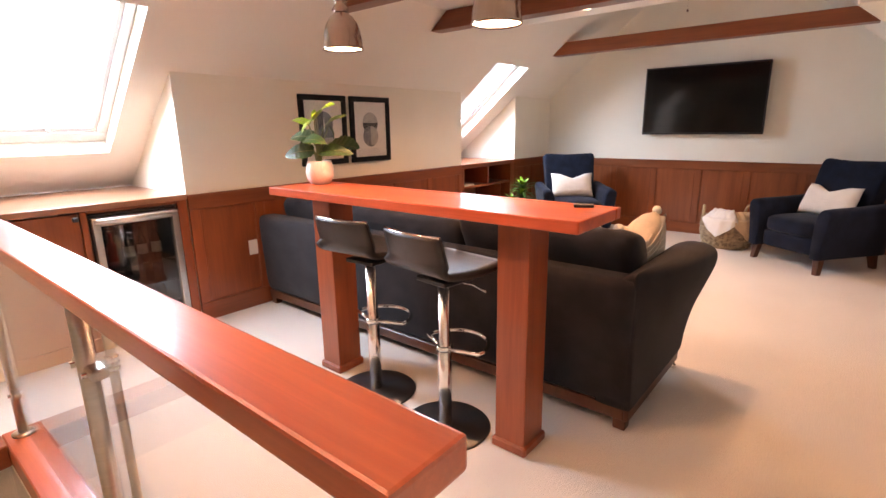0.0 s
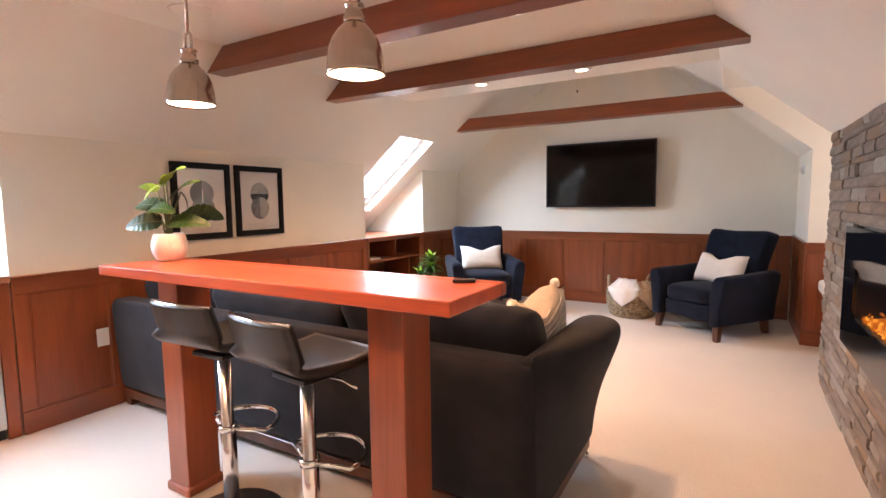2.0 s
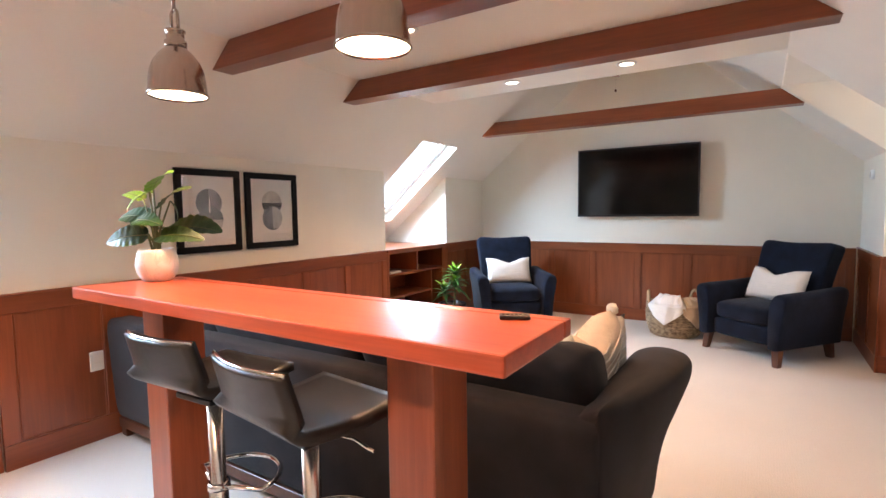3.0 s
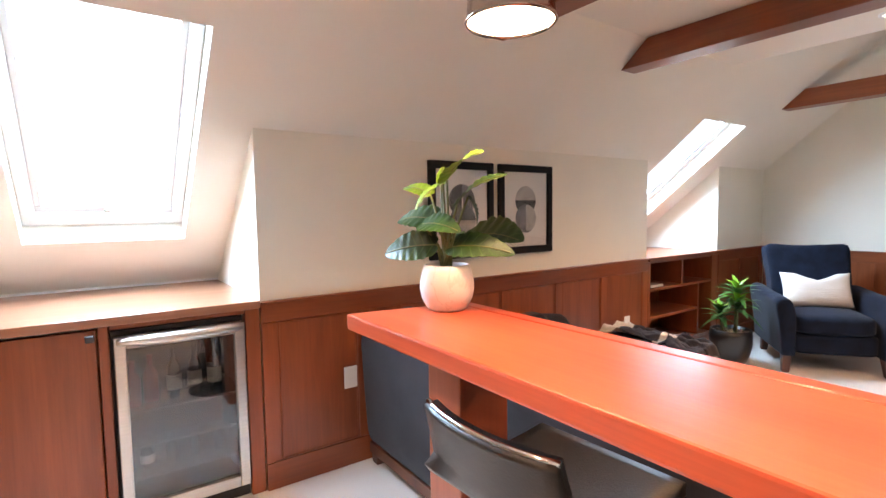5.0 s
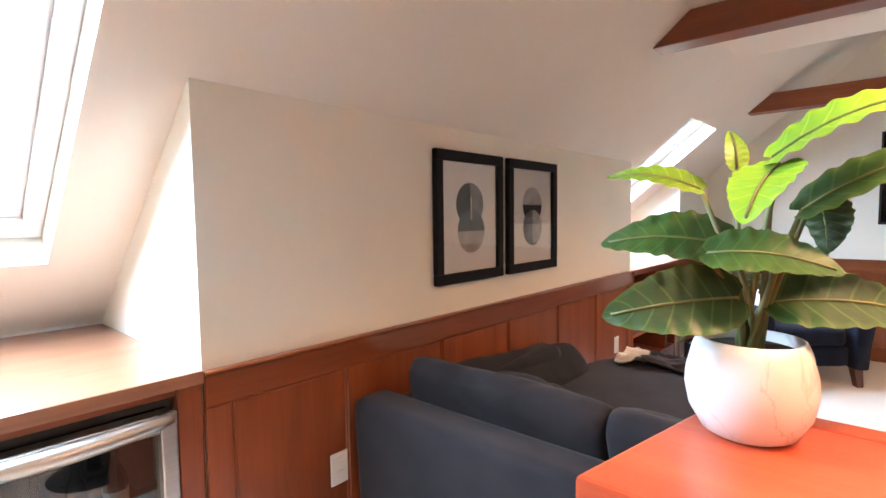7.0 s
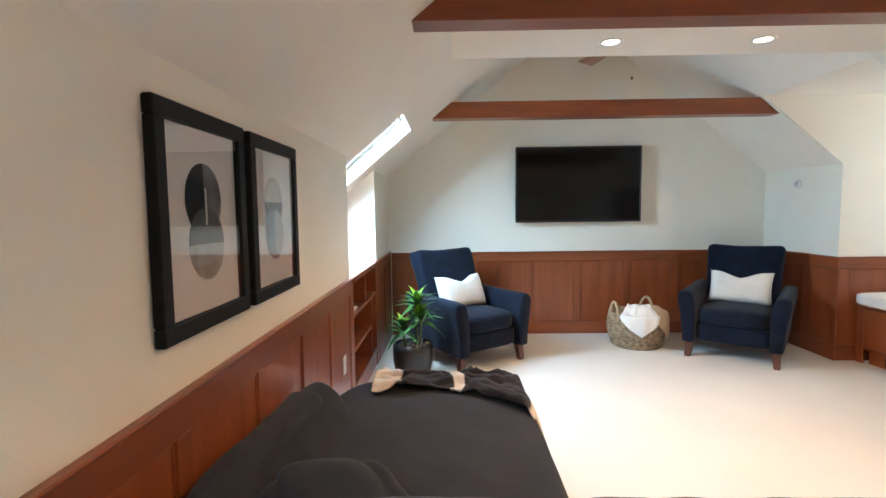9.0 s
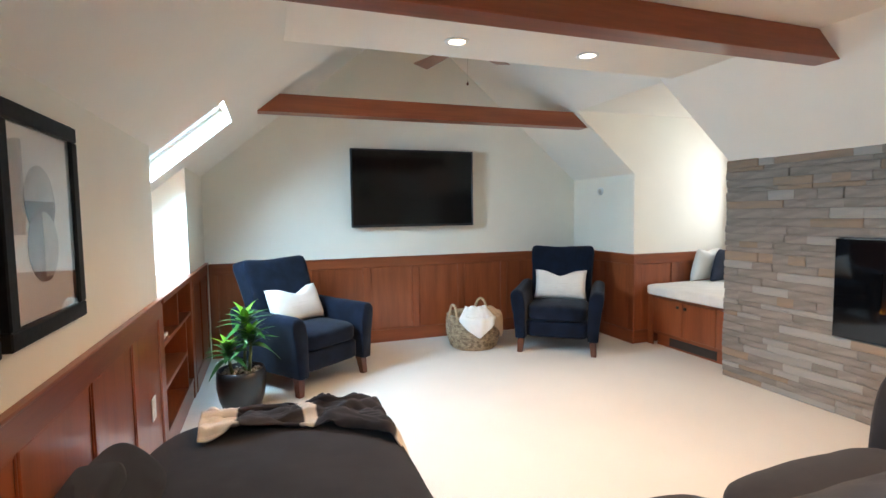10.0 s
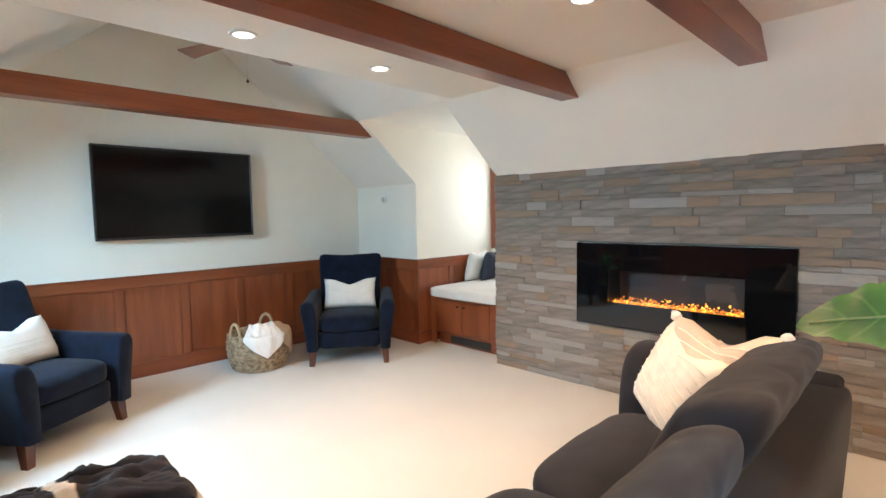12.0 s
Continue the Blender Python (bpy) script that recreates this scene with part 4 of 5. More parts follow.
for x, y in CANS:
    can_light(x, y)
sp = thing("ceiling_speaker", pose(1.06, 2.38, FLAT), "round white ceiling speaker grille", "speaker")
part("grille", lathe([(0, -0.004), (0.09, -0.004), (0.1, -0.005), (0.11, -0.002), (0.11, 0), (0, 0)], 40), CEIL, sp, "", True)

fan = thing("ceiling_fan", pose(2.1, 5.8, 2.70), "wooden-bladed ceiling fan hanging in the raised ceiling", "ceiling fan")
part("rod", tube([(0, 0, 0.1), (0, 0, 0.70)], 0.012, 10), NICKEL, fan, "", True)
part("motor", lathe([(0, -0.06), (0.05, -0.058), (0.075, -0.03), (0.09, 0.02), (0.085, 0.07), (0.04, 0.1), (0, 0.1)], 32), NICKEL, fan, "", True)
part("pull_chain", tube([(0.03, -0.03, -0.06), (0.03, -0.03, -0.29)], 0.0006, 6), NICKEL, fan, "", True)
part("chain_bob", lathe([(0, -0.315), (0.008, -0.31), (0.01, -0.30), (0.006, -0.288), (0, -0.286)], 12), LEGWOOD, fan, "", True).location = (0.03, -0.03, 0)
for k in range(5):
    bm = cuboid(0.16, 0.64, -0.06, 0.06, -0.005, 0.005, bev=0.004)
    for v in bm.verts:
        v.co.y *= 0.75 + 0.5 * (v.co.x - 0.16) / 0.48
    bm.transform(pose(0, 0, 0, 0, 0, 33 + 72 * k) @ pose(0, 0, 0, 12, 0, 0))
    part("blade", bm, COUNTER, fan, "wooden fan blade")
    bm = cuboid(0.07, 0.2, -0.018, 0.018, 0.004, 0.012)
    bm.transform(pose(0, 0, 0, 0, 0, 33 + 72 * k))
    part("blade_arm", bm, NICKEL, fan)


# ---- stair railing ----
rl = thing("stair_railing", pose(0, 0, 0), "red cherry handrail on steel posts with glass panels round the stair", "railing")
part("handrail", cuboid(0.86, 3.272, 0.612, 0.73, 1.005, 1.05, bev=0.006, seg=2), RAILX, rl, "wide glossy red cherry handrail")
part("handrail", cuboid(0.86, 0.978, -1.2, 0.611, 1.005, 1.05, bev=0.006, seg=2), WY, rl)
part("curb", cuboid(0.86, 3.26, 0.603, 0.74, 0.0, 0.10, bev=0.005), RAILX, rl, "low red cherry curb")
part("curb", cuboid(0.86, 0.985, -1.2, 0.602, 0.0, 0.10, bev=0.005), WY, rl)
for x, y in ((0.925, 0.672), (2.155, 0.665), (3.2, 0.665), (0.925, -0.5)):
    ps = part("post", tube([(x, y, 0.10), (x, y, 1.005)], 0.021, 20), STEEL, rl, "brushed steel post", True)
    part("base_flange", lathe([(0, 0.10), (0.045, 0.10), (0.045, 0.106), (0.022, 0.112), (0, 0.112)], 28), STEEL, ps, "", True).location = (x, y, 0)
for x in (0.965, 2.112, 2.198, 3.16):
    for z in (0.30, 0.80):
        part("glass_clamp", cuboid(x - 0.035, x + 0.035, 0.652, 0.692, z - 0.014, z + 0.014, bev=0.012, seg=3), STEEL, rl, "rounded steel glass clamp")
        part("clamp_screw", tube([(x, 0.651, z), (x, 0.640, z)], 0.008, 12), CHROME, rl)
part("edge_rod", tube([(2.225, 0.70, 0.10), (2.225, 0.70, 1.005)], 0.011, 14), STEEL, rl, "slim steel rod beside the glass", True)
for z in (0.80, 0.815, 0.83):
    part("ring", lathe([(0.011, z), (0.0155, z + 0.003), (0.0155, z + 0.008), (0.011, z + 0.011)], 20, cap=False), CHROME, rl, "polished ring", True).location = (2.225, 0.70, 0)
for a, b in ((0.965, 2.115), (2.195, 3.16)):
    part("glass_panel", cuboid(a, b, 0.667, 0.677, 0.14, 0.96, bev=0), GLASS, rl, "clear glass panel")


# ---- sofa with chaise ----
sofa = thing("sectional_sofa", pose(0, 0, 0), "dark charcoal microfibre sectional sofa with a chaise along the wall", "sofa")
SB = 2.398


def slab_loft(sections, axis="x", close=True, n=20, p=5.0):
    """A soft bar through rounded sections: (s, u0, u1, v0, v1), drawn along x or y."""
    bm = bmesh.new()
    rings = []
    for s, u0, u1, v0, v1, lean in sections:
        ring = []
        for k in range(n * 4):
            a = 2 * math.pi * k / (n * 4)
            c, d = math.cos(a), math.sin(a)
            r = (abs(c) ** p + abs(d) ** p) ** (-1 / p)
            u, v = (u0 + u1) / 2 + r * c * (u1 - u0) / 2, (v0 + v1) / 2 + r * d * (v1 - v0) / 2
            u += lean * (v - v0)
            ring.append(bm.verts.new((s, u, v) if axis == "x" else (u, s, v)))
        rings.append(ring)
    for a, b in zip(rings, rings[1:]):
        for k in range(len(a)):
            bm.faces.new((a[k], a[(k + 1) % len(a)], b[(k + 1) % len(a)], b[k]))
    bm.faces.new(rings[0]), bm.faces.new(rings[-1])
    bmesh.ops.recalc_face_normals(bm, faces=bm.faces)
    return bm


LEAN = -0.055                                # the back leans outward towards its top
part("back_frame", slab_loft([(0.035, SB + 0.03, SB + 0.14, 0.14, 0.70, LEAN), (0.045, SB + 0.008, SB + 0.16, 0.12, 0.712, LEAN), (0.07, SB, SB + 0.17, 0.115, 0.722, LEAN), (1.5, SB, SB + 0.17, 0.115, 0.728, LEAN),
                              (2.84, SB, SB + 0.17, 0.115, 0.724, LEAN), (2.90, SB + 0.004, SB + 0.165, 0.118, 0.72, LEAN), (2.915, SB + 0.03, SB + 0.14, 0.14, 0.70, LEAN)], p=7), SOFA, sofa, "", True)
part("side_back", slab_loft([(SB + 0.175, 0.04, 0.16, 0.115, 0.66, 0), (SB + 0.19, 0.032, 0.17, 0.11, 0.67, 0), (3.62, 0.032, 0.17, 0.11, 0.67, 0), (3.68, 0.04, 0.16, 0.12, 0.64, 0)], "y", p=7), SOFA, sofa, "", True)


def rounded(pts, times=2):
    """Corner-cut outline of a closed polygon."""
    for _ in range(times):
        q = []
        for k, p in enumerate(pts):
            r = pts[(k + 1) % len(pts)]
            q += [(p[0] * 0.75 + r[0] * 0.25, p[1] * 0.75 + r[1] * 0.25), (p[0] * 0.25 + r[0] * 0.75, p[1] * 0.25 + r[1] * 0.75)]
        pts = q
    return pts


def skin(rings):
    """A closed skin over rings of points."""
    bm = bmesh.new()
    vs = [[bm.verts.new(p) for p in ring] for ring in rings]
    for a, b in zip(vs, vs[1:]):
        for k in range(len(a)):
            bm.faces.new((a[k], a[(k + 1) % len(a)], b[(k + 1) % len(a)], b[k]))
    bm.faces.new(vs[0]), bm.faces.new(vs[-1])
    bmesh.ops.recalc_face_normals(bm, faces=bm.faces)
    return bm


def arm_bm():
    prof = rounded([(2.765, 0.115), (2.765, 0.13), (2.765, 0.42), (2.785, 0.60), (2.825, 0.71), (2.90, 0.755), (2.99, 0.76), (3.06, 0.735), (3.07, 0.67), (3.03, 0.55), (2.975, 0.40), (2.945, 0.26), (2.932, 0.13), (2.93, 0.115)], 2)
    rings = []
    for s, shrink, flare, drop in ((SB + 0.003, 0.05, 0.0, 0.012), (SB + 0.007, 0.02, 0.02, 0.006), (SB + 0.02, 0.0, 0.06, 0), (2.54, 0, 0.35, 0), (2.72, 0, 0.68, 0), (2.92, 0, 0.92, 0), (3.10, 0, 1, 0), (3.20, 0, 1, 0.004), (3.232, 0.03, 1, 0.012), (3.248, 0.09, 1, 0.03), (3.254, 0.2, 1, 0.06)):
        ring = []
        for x, z in prof:
            f = max(0.0, (z - 0.115) / 0.645)
            xx = x - (1 - flare) * max(0, x - 2.93 + 0.02 * f) if x > 2.91 else x
            xx = 2.88 + (xx - 2.88) * (1 - shrink)
            ring.append((xx, s, 0.115 + (z - 0.115) * (1 - shrink * 0.25) - drop * f))
        rings.append(ring)
    return skin(rings)


part("arm", arm_bm(), SOFA, sofa, "flared rolled arm", True)
part("seat_deck", cuboid(0.172, 2.77, SB + 0.172, 3.18, 0.115, 0.30, bev=0.02, seg=3), SOFA, sofa, "", True)
part("chaise_deck", slab_loft([(3.181, 0.172, 1.03, 0.115, 0.30, 0), (4.15, 0.172, 1.04, 0.115, 0.30, 0), (4.32, 0.18, 1.0, 0.115, 0.30, 0), (4.40, 0.24, 0.86, 0.12, 0.29, 0)], "y", p=8), SOFA, sofa, "", True)
part("base_rail", cuboid(0.05, 2.90, SB + 0.012, SB + 0.035, 0.055, 0.114), LEGWOOD, sofa, "dark wood base rail")
part("base_rail", cuboid(2.90, 2.922, SB + 0.012, 3.22, 0.055, 0.114), LEGWOOD, sofa, "dark wood base rail")
for x, y in ((0.085, SB + 0.05), (2.88, SB + 0.05), (1.0, 4.28), (0.25, 4.28), (1.5, 3.14)):
    bm = cuboid(x - 0.035, x + 0.035, y - 0.035, y + 0.035, 0, 0.115, bev=0.005)
    for v in bm.verts:
        if v.co.z < 0.05:
            v.co.x, v.co.y = x + (v.co.x - x) * 0.8, y + (v.co.y - y) * 0.8
    part("leg", bm, LEGWOOD, sofa, "tapered dark wood leg")


part("leg", lathe([(0, 0), (0.02, 0), (0.02, 0.02), (0.012, 0.024), (0.012, 0.115), (0, 0.115)], 16), CHROME, sofa, "slim metal leg", True).location = (2.90, 3.215, 0)


def chaise_cushion():
    bm = puff(0.97, 1.82, 0.21, 6, 16, 0.007, None, 0.035, 1)
    for v in bm.verts:
        x, y = v.co.x, v.co.y
        if y > 0.4:
            f = (y - 0.4) / 0.51
            v.co.x = x * (1 - 0.16 * f ** 3) - 0.02 * f ** 3
            v.co.z -= 0.012 * f ** 2
    bm.transform(pose(0.575, 3.50, 0.377))
    return bm


part("chaise_cushion", chaise_cushion(), SOFA, sofa, "long chaise seat cushion", True)
for k, (a, b) in enumerate(((1.065, 1.90), (1.905, 2.77))):
    part("seat_cushion", puff(b - a, 0.66, 0.19, 5, 12, 0.007, pose((a + b) / 2, 2.905, 0.388), 0.03, 4 + k), SOFA, sofa, "", True)
def leaning_cushion(a0, a1, sect, seed, axis="x", n=60, soft=0.07):
    """A loose cushion of section sect (depth, height), running from a0 to a1 along axis, with rounded ends and creases."""
    pts = list(sect)
    for _ in range(3):
        q = []
        for k, p in enumerate(pts):
            r = pts[(k + 1) % len(pts)]
            q += [(p[0] * 0.75 + r[0] * 0.25, p[1] * 0.75 + r[1] * 0.25), (p[0] * 0.25 + r[0] * 0.75, p[1] * 0.25 + r[1] * 0.75)]
        pts = q
    cu, cv = sum(p[0] for p in pts) / len(pts), sum(p[1] for p in pts) / len(pts)
    bm = bmesh.new()
    rings = []
    for i in range(n + 1):
        t = i / n
        e = min(t, 1 - t) * (a1 - a0)
        f = 1 if e >= soft else 0.74 + 0.26 * math.sqrt(max(0, 1 - (1 - e / soft) ** 2))
        ring = []
        for u, v in pts:
            w = a0 + (a1 - a0) * t
            d = Vector((w * 4 + seed, u * 7, v * 7))
            g = 1 + 0.05 * noise.noise(d) + 0.035 * noise.noise(d * 2.7) - 0.014 * max(0, 0.25 - abs(noise.noise(d * 1.7))) / 0.25 + 0.03 * math.sin(t * math.pi)
            uu, vv = cu + (u - cu) * f * g, cv + (v - cv) * (0.5 + 0.5 * f) * g
            ring.append(bm.verts.new((w, uu, vv) if axis == "x" else (uu, w, vv)))
        rings.append(ring)
    for a, b in zip(rings, rings[1:]):
        for k in range(len(a)):
            bm.faces.new((a[k], a[(k + 1) % len(a)], b[(k + 1) % len(a)], b[k]))
    bm.faces.new(rings[0]), bm.faces.new(rings[-1])
    bmesh.ops.recalc_face_normals(bm, faces=bm.faces)
    return bm


BACKSECT = ((2.60, 0.47), (2.575, 0.62), (2.545, 0.75), (2.515, 0.83), (2.52, 0.90), (2.575, 0.925), (2.65, 0.88), (2.72, 0.77), (2.79, 0.63), (2.815, 0.54), (2.81, 0.47))
for k, (a, b, h, back) in enumerate(((0.15, 0.89, -0.065, 0.0), (0.90, 1.905, -0.06, 0.03), (1.915, 2.86, -0.005, 0.07))):
    part("back_cushion", leaning_cushion(a, b, [(u - (back if u < 2.6 else -0.3 * back) * (v - 0.47) / 0.45, v + (h if v > 0.7 else 0)) for u, v in BACKSECT], 9 + 5 * k, soft=0.09), SOFA, sofa, "plump loose back cushion", True)
WALLSECT = ((0.15, 0.45), (0.145, 0.60), (0.08, 0.63), (0.045, 0.66), (0.05, 0.735), (0.09, 0.745), (0.15, 0.69), (0.22, 0.57), (0.25, 0.46))
bm = leaning_cushion(2.80, 3.88, WALLSECT, 31, "y", soft=0.2)
for v in bm.verts:
    if v.co.z > 0.5:
        v.co.z -= 0.10 * (v.co.y - 2.8) * (v.co.z - 0.5) / 0.23
part("side_cushion", bm, SOFA, sofa, "plump loose cushion against the wall side", True)


def rumpled(bm, m, amount, seed):
    """Presses soft creases into a cushion and sets it down."""
    for v in bm.verts:
        d = Vector((v.co.x * 5 + seed, v.co.y * 5, v.co.z * 5))
        fold = abs(noise.noise(d)) ** 0.6
        v.co += v.co.normalized() * amount * (fold - 0.4)
    bm.transform(m)
    return bm


part("scatter_cushion", rumpled(puff(0.40, 0.36, 0.20, 3.0, 22, 0.015, pose(0, 0, 0), 0, 31), pose(0.40, 2.93, 0.575, 20, 10, 28), 0.05, 8.0), SOFA, sofa, "rumpled loose cushion on the chaise", True)


def throw_pillow(m, label, s, material, tassel=True):
    o = thing("throw_pillow", m, label, "pillow", "cream sofa pillows")
    part("cover", pillow(s, s, 0.17, 0.085, n=22, seed=s, wrinkle=0.006), material, o, "", True)
    for k in range(9):
        q = -0.42 + k * 0.105
        for sy in (-1, 1):
            pts = []
            for j in range(9):
                a, b = -0.8 + 0.2 * j, q * 1.9 - 0.35 * (-0.8 + 0.2 * j) * 0.6
                if abs(b) < 0.86:
                    f = (max(0, 1 - a ** 4) * max(0, 1 - b ** 4)) ** 0.5
                    pts.append((a * s / 2, sy * (0.085 * f + 0.002), b * s / 2 - (0.085 * max(0, 1 - abs(a) / 0.62) * b * b if b > 0 else 0)))
            if len(pts) > 2:
                part("ridge", tube(pts, 0.0032, 6), CREAM, o, "", True)
    if tassel:
        for sx in (-1, 1):
            bm = bmesh.new()
            bmesh.ops.create_icosphere(bm, subdivisions=3, radius=0.023, matrix=pose(sx * s * 0.49, 0, s * 0.49))
            for v in bm.verts:
                v.co += v.normal * 0.006 * noise.noise(v.co * 90)
            part("pompom", bm, CREAM, o, "cream pompom", True)


throw_pillow(pose(2.682, 2.935, 0.665, -20, 0, -128) @ pose(0, 0, 0, 0, 16, 0), "cream knitted pillow propped on the sofa seat", 0.44, CREAM, False)
throw_pillow(pose(2.748, 2.795, 0.708, -10, 4, -95), "tan striped pillow with cream pompoms in the sofa corner", 0.44, TANKNIT)


# ---- throw blanket over the chaise end ----
def striped_cloth():
    m = mat("striped_throw", (0.028, 0.023, 0.026), 0.95, 0, 0.25, 9, 0.6, 260)
    n, l = m.node_tree.nodes, m.node_tree.links
    at = n.new("ShaderNodeAttribute")
    at.attribute_name = "band"
    mix = n.new("ShaderNodeMix")
    mix.data_type = "RGBA"
    b = n["Principled BSDF"]
    old = b.inputs["Base Color"].links[0].from_socket
    mix.inputs["B"].default_value = (0.66, 0.58, 0.49, 1)
    l.new(at.outputs["Fac"], mix.inputs["Factor"])
    l.new(old, mix.inputs["A"])
    l.new(mix.outputs["Result"], b.inputs["Base Color"])
    return m


def throw_blanket():
    nu, nv = 90, 60
    bm = bmesh.new()
    lay = bm.verts.layers.float.new("band")
    g = []
    for i in range(nu + 1):
        row = []
        for j in range(nv + 1):
            u, v = i / nu, j / nv
            wob = 0.03 * noise.noise(Vector((u * 4, v * 5, 2)))
            x = 0.30 + 0.80 * u + 0.03 * noise.noise(Vector((u * 3, v * 3, 7)))
            y = 4.36 - 0.16 * u * u - 0.30 * u * 0.3 - (0.34 - 0.10 * math.sin(u * 3)) * v + wob
            crease = 1 - abs(noise.noise(Vector((u * 3.2 + v * 2.5, v * 5 - u * 2, 11)))) * 3.2
            fold = 0.024 * max(0, crease) ** 1.5 + 0.018 * math.sin((v * 4.2 + 0.9 * math.sin(u * 4 + v * 2)) * math.pi) * (0.5 + 0.5 * math.sin(u * math.pi)) + 0.022 * noise.noise(Vector((u * 7, v * 6, 1))) + 0.012 * noise.noise(Vector((u * 16, v * 15, 4)))
            z = 0.522 + max(-0.012, fold) - 0.02 * max(0, (y - 4.1) / 0.25) ** 2
            if y > 4.33:
                z -= (y - 4.33) * 0.8
            if x > 1.0:
                z -= min(0.32, ((x - 1.0) * 3.2) ** 1.25)
                x = 1.0 + min(0.085, (x - 1.0) * 0.9) + 0.01 * noise.noise(Vector((u * 9, v * 9, 3)))
            q = bm.verts.new((x, y, z))
            st = u + 0.02 * noise.noise(Vector((v * 6, u * 6, 9)))
            q[lay] = 1.0 if (st < 0.18 or 0.46 < st < 0.53 or st > 0.90) else 0.0
            row.append(q)
        g.append(row)
    for i in range(nu):
        for j in range(nv):
            bm.faces.new((g[i][j], g[i + 1][j], g[i + 1][j + 1], g[i][j + 1]))
    bmesh.ops.recalc_face_normals(bm, faces=bm.faces)
    return bm


tb = link("throw_blanket", throw_blanket(), striped_cloth(), True)
sm = tb.modifiers.new("thickness", "SOLIDIFY")
sm.thickness, sm.offset = 0.008, 1
tagged(tb, "rumpled charcoal throw with cream bands over the chaise end", "blanket")


# ---- armchairs ----
def armchair(m, label):
    o = thing("armchair", m, label, "armchair", "pair of armchairs")
    part("seat_base", puff(0.60, 0.60, 0.17, 9, 10, 0.002, pose(0, -0.06, 0.235)), NAVY, o, "", True)
    part("seat_cushion", puff(0.575, 0.62, 0.16, 5, 12, 0.005, pose(0, -0.075, 0.385), 0.02, 2), NAVY, o, "", True)
    bm = puff(0.66, 0.17, 0.72, 13, 14, 0.004, None, 0, 5)
    for v in bm.verts:
        t = (v.co.z + 0.36) / 0.72
        v.co.z -= 0.022 * max(0, t - 0.6) / 0.4 * math.cos(min(1.57, abs(v.co.x) * 4.6))
        v.co.x *= 0.91 + 0.11 * t * t
        v.co.y += 0.04 * math.sin(t * math.pi) * -0.6 + (0.03 * t * t)
    bm.transform(pose(0, 0.30, 0.655, -14, 0, 0))
    part("backrest", bm, NAVY, o, "", True)
    for s in (-1, 1):
        prof = rounded([(0.29, 0.145), (0.29, 0.16), (0.29, 0.44), (0.305, 0.56), (0.34, 0.612), (0.40, 0.615), (0.438, 0.59), (0.435, 0.52), (0.405, 0.36), (0.388, 0.16), (0.387, 0.145)], 2)
        rings = []
        for y, shrink, lift in ((-0.405, 0.14, -0.035), (-0.40, 0.05, -0.016), (-0.385, 0.0, -0.006), (-0.30, 0, 0), (0.0, 0, 0.004), (0.30, 0, 0.02), (0.355, 0.02, 0.02), (0.365, 0.12, 0.01)):
            rings.append([(s * (0.345 + (x - 0.345) * (1 - shrink)), y, 0.145 + (z - 0.145) * (1 - shrink * 0.15) + lift * (z - 0.145) / 0.47) for x, z in prof])
        bm = skin(rings)
        part("arm", bm, NAVY, o, "", True)
    for x, y in ((-0.335, -0.335), (0.335, -0.335), (-0.30, 0.33), (0.30, 0.33)):
        bm = cuboid(x - 0.034, x + 0.034, y - 0.034, y + 0.034, 0, 0.155, bev=0.004)
        for v in bm.verts:
            if v.co.z < 0.05:
                v.co.x, v.co.y = x + (v.co.x - x) * 0.72 + 0.012 * (1 if x > 0 else -1), y + (v.co.y - y) * 0.72 + (-0.018 if y < 0 else 0.02)
        part("leg", bm, LEGWOOD, o, "tapered reddish wood leg")
    return o


CHAIRS = (pose(0.825, 6.30, 0, 0, 0, 36.9), pose(3.365, 6.36, 0, 0, 0, -37.7))
armchair(CHAIRS[0], "navy velvet armchair with wooden legs beside the potted plant")
armchair(CHAIRS[1], "navy velvet armchair with wooden legs beside the basket")
for m, lab in zip(CHAIRS, ("white striped linen lumbar pillow on the armchair by the plant", "white striped linen lumbar pillow on the armchair by the basket")):
    o = thing("lumbar_pillow", m @ pose(0, 0.085, 0.615, -24, 0, 0), lab, "pillow", "armchair pillows")
    part("cover", pillow(0.53, 0.32, 0.15, 0.085, m=None, seed=8), LINEN, o, "", True)
    bm = bmesh.new()
    for z in (-0.115, -0.10, -0.085, -0.055, -0.04, -0.01):
        pts = []
        for j in range(13):
            a, b = -0.9 + 0.15 * j, z / 0.155
            pts.append((a * 0.265, -(0.075 * (max(0, 1 - a ** 4) * max(0, 1 - b ** 4)) ** 0.5 + 0.0015), z))
        tube(pts, 0.0019, 5, bm)
    part("stripes", bm, PAPER, o, "thin woven stripes", True)


# ---- basket with throws ----
bs = thing("woven_basket", pose(2.54, 6.68, 0) @ Matrix.Diagonal((1.1, 1.1, 1.04, 1)), "woven seagrass basket with loop handles holding folded throws", "basket")
prof = []
for k in range(45):
    z = 0.33 * k / 44
    prof.append((0.20 + 0.045 * math.sin(min(1, z / 0.2) * math.pi / 2) - 0.012 * max(0, (z - 0.24) / 0.09), z))
weave = lambda i, a: 0.0065 * math.sin(i * math.pi / 2.2) + 0.0045 * math.sin(a * 24 + (i // 4 % 2) * math.pi)
part("weave", lathe([(0, 0.004)] + prof + [(prof[-1][0] - 0.02, 0.328), (prof[-1][0] - 0.025, 0.20), (0.18, 0.03), (0, 0.03)], 96, wobble=lambda i, a: weave(i, a) if 1 < i < 45 else 0), WICKER, bs, "", True)
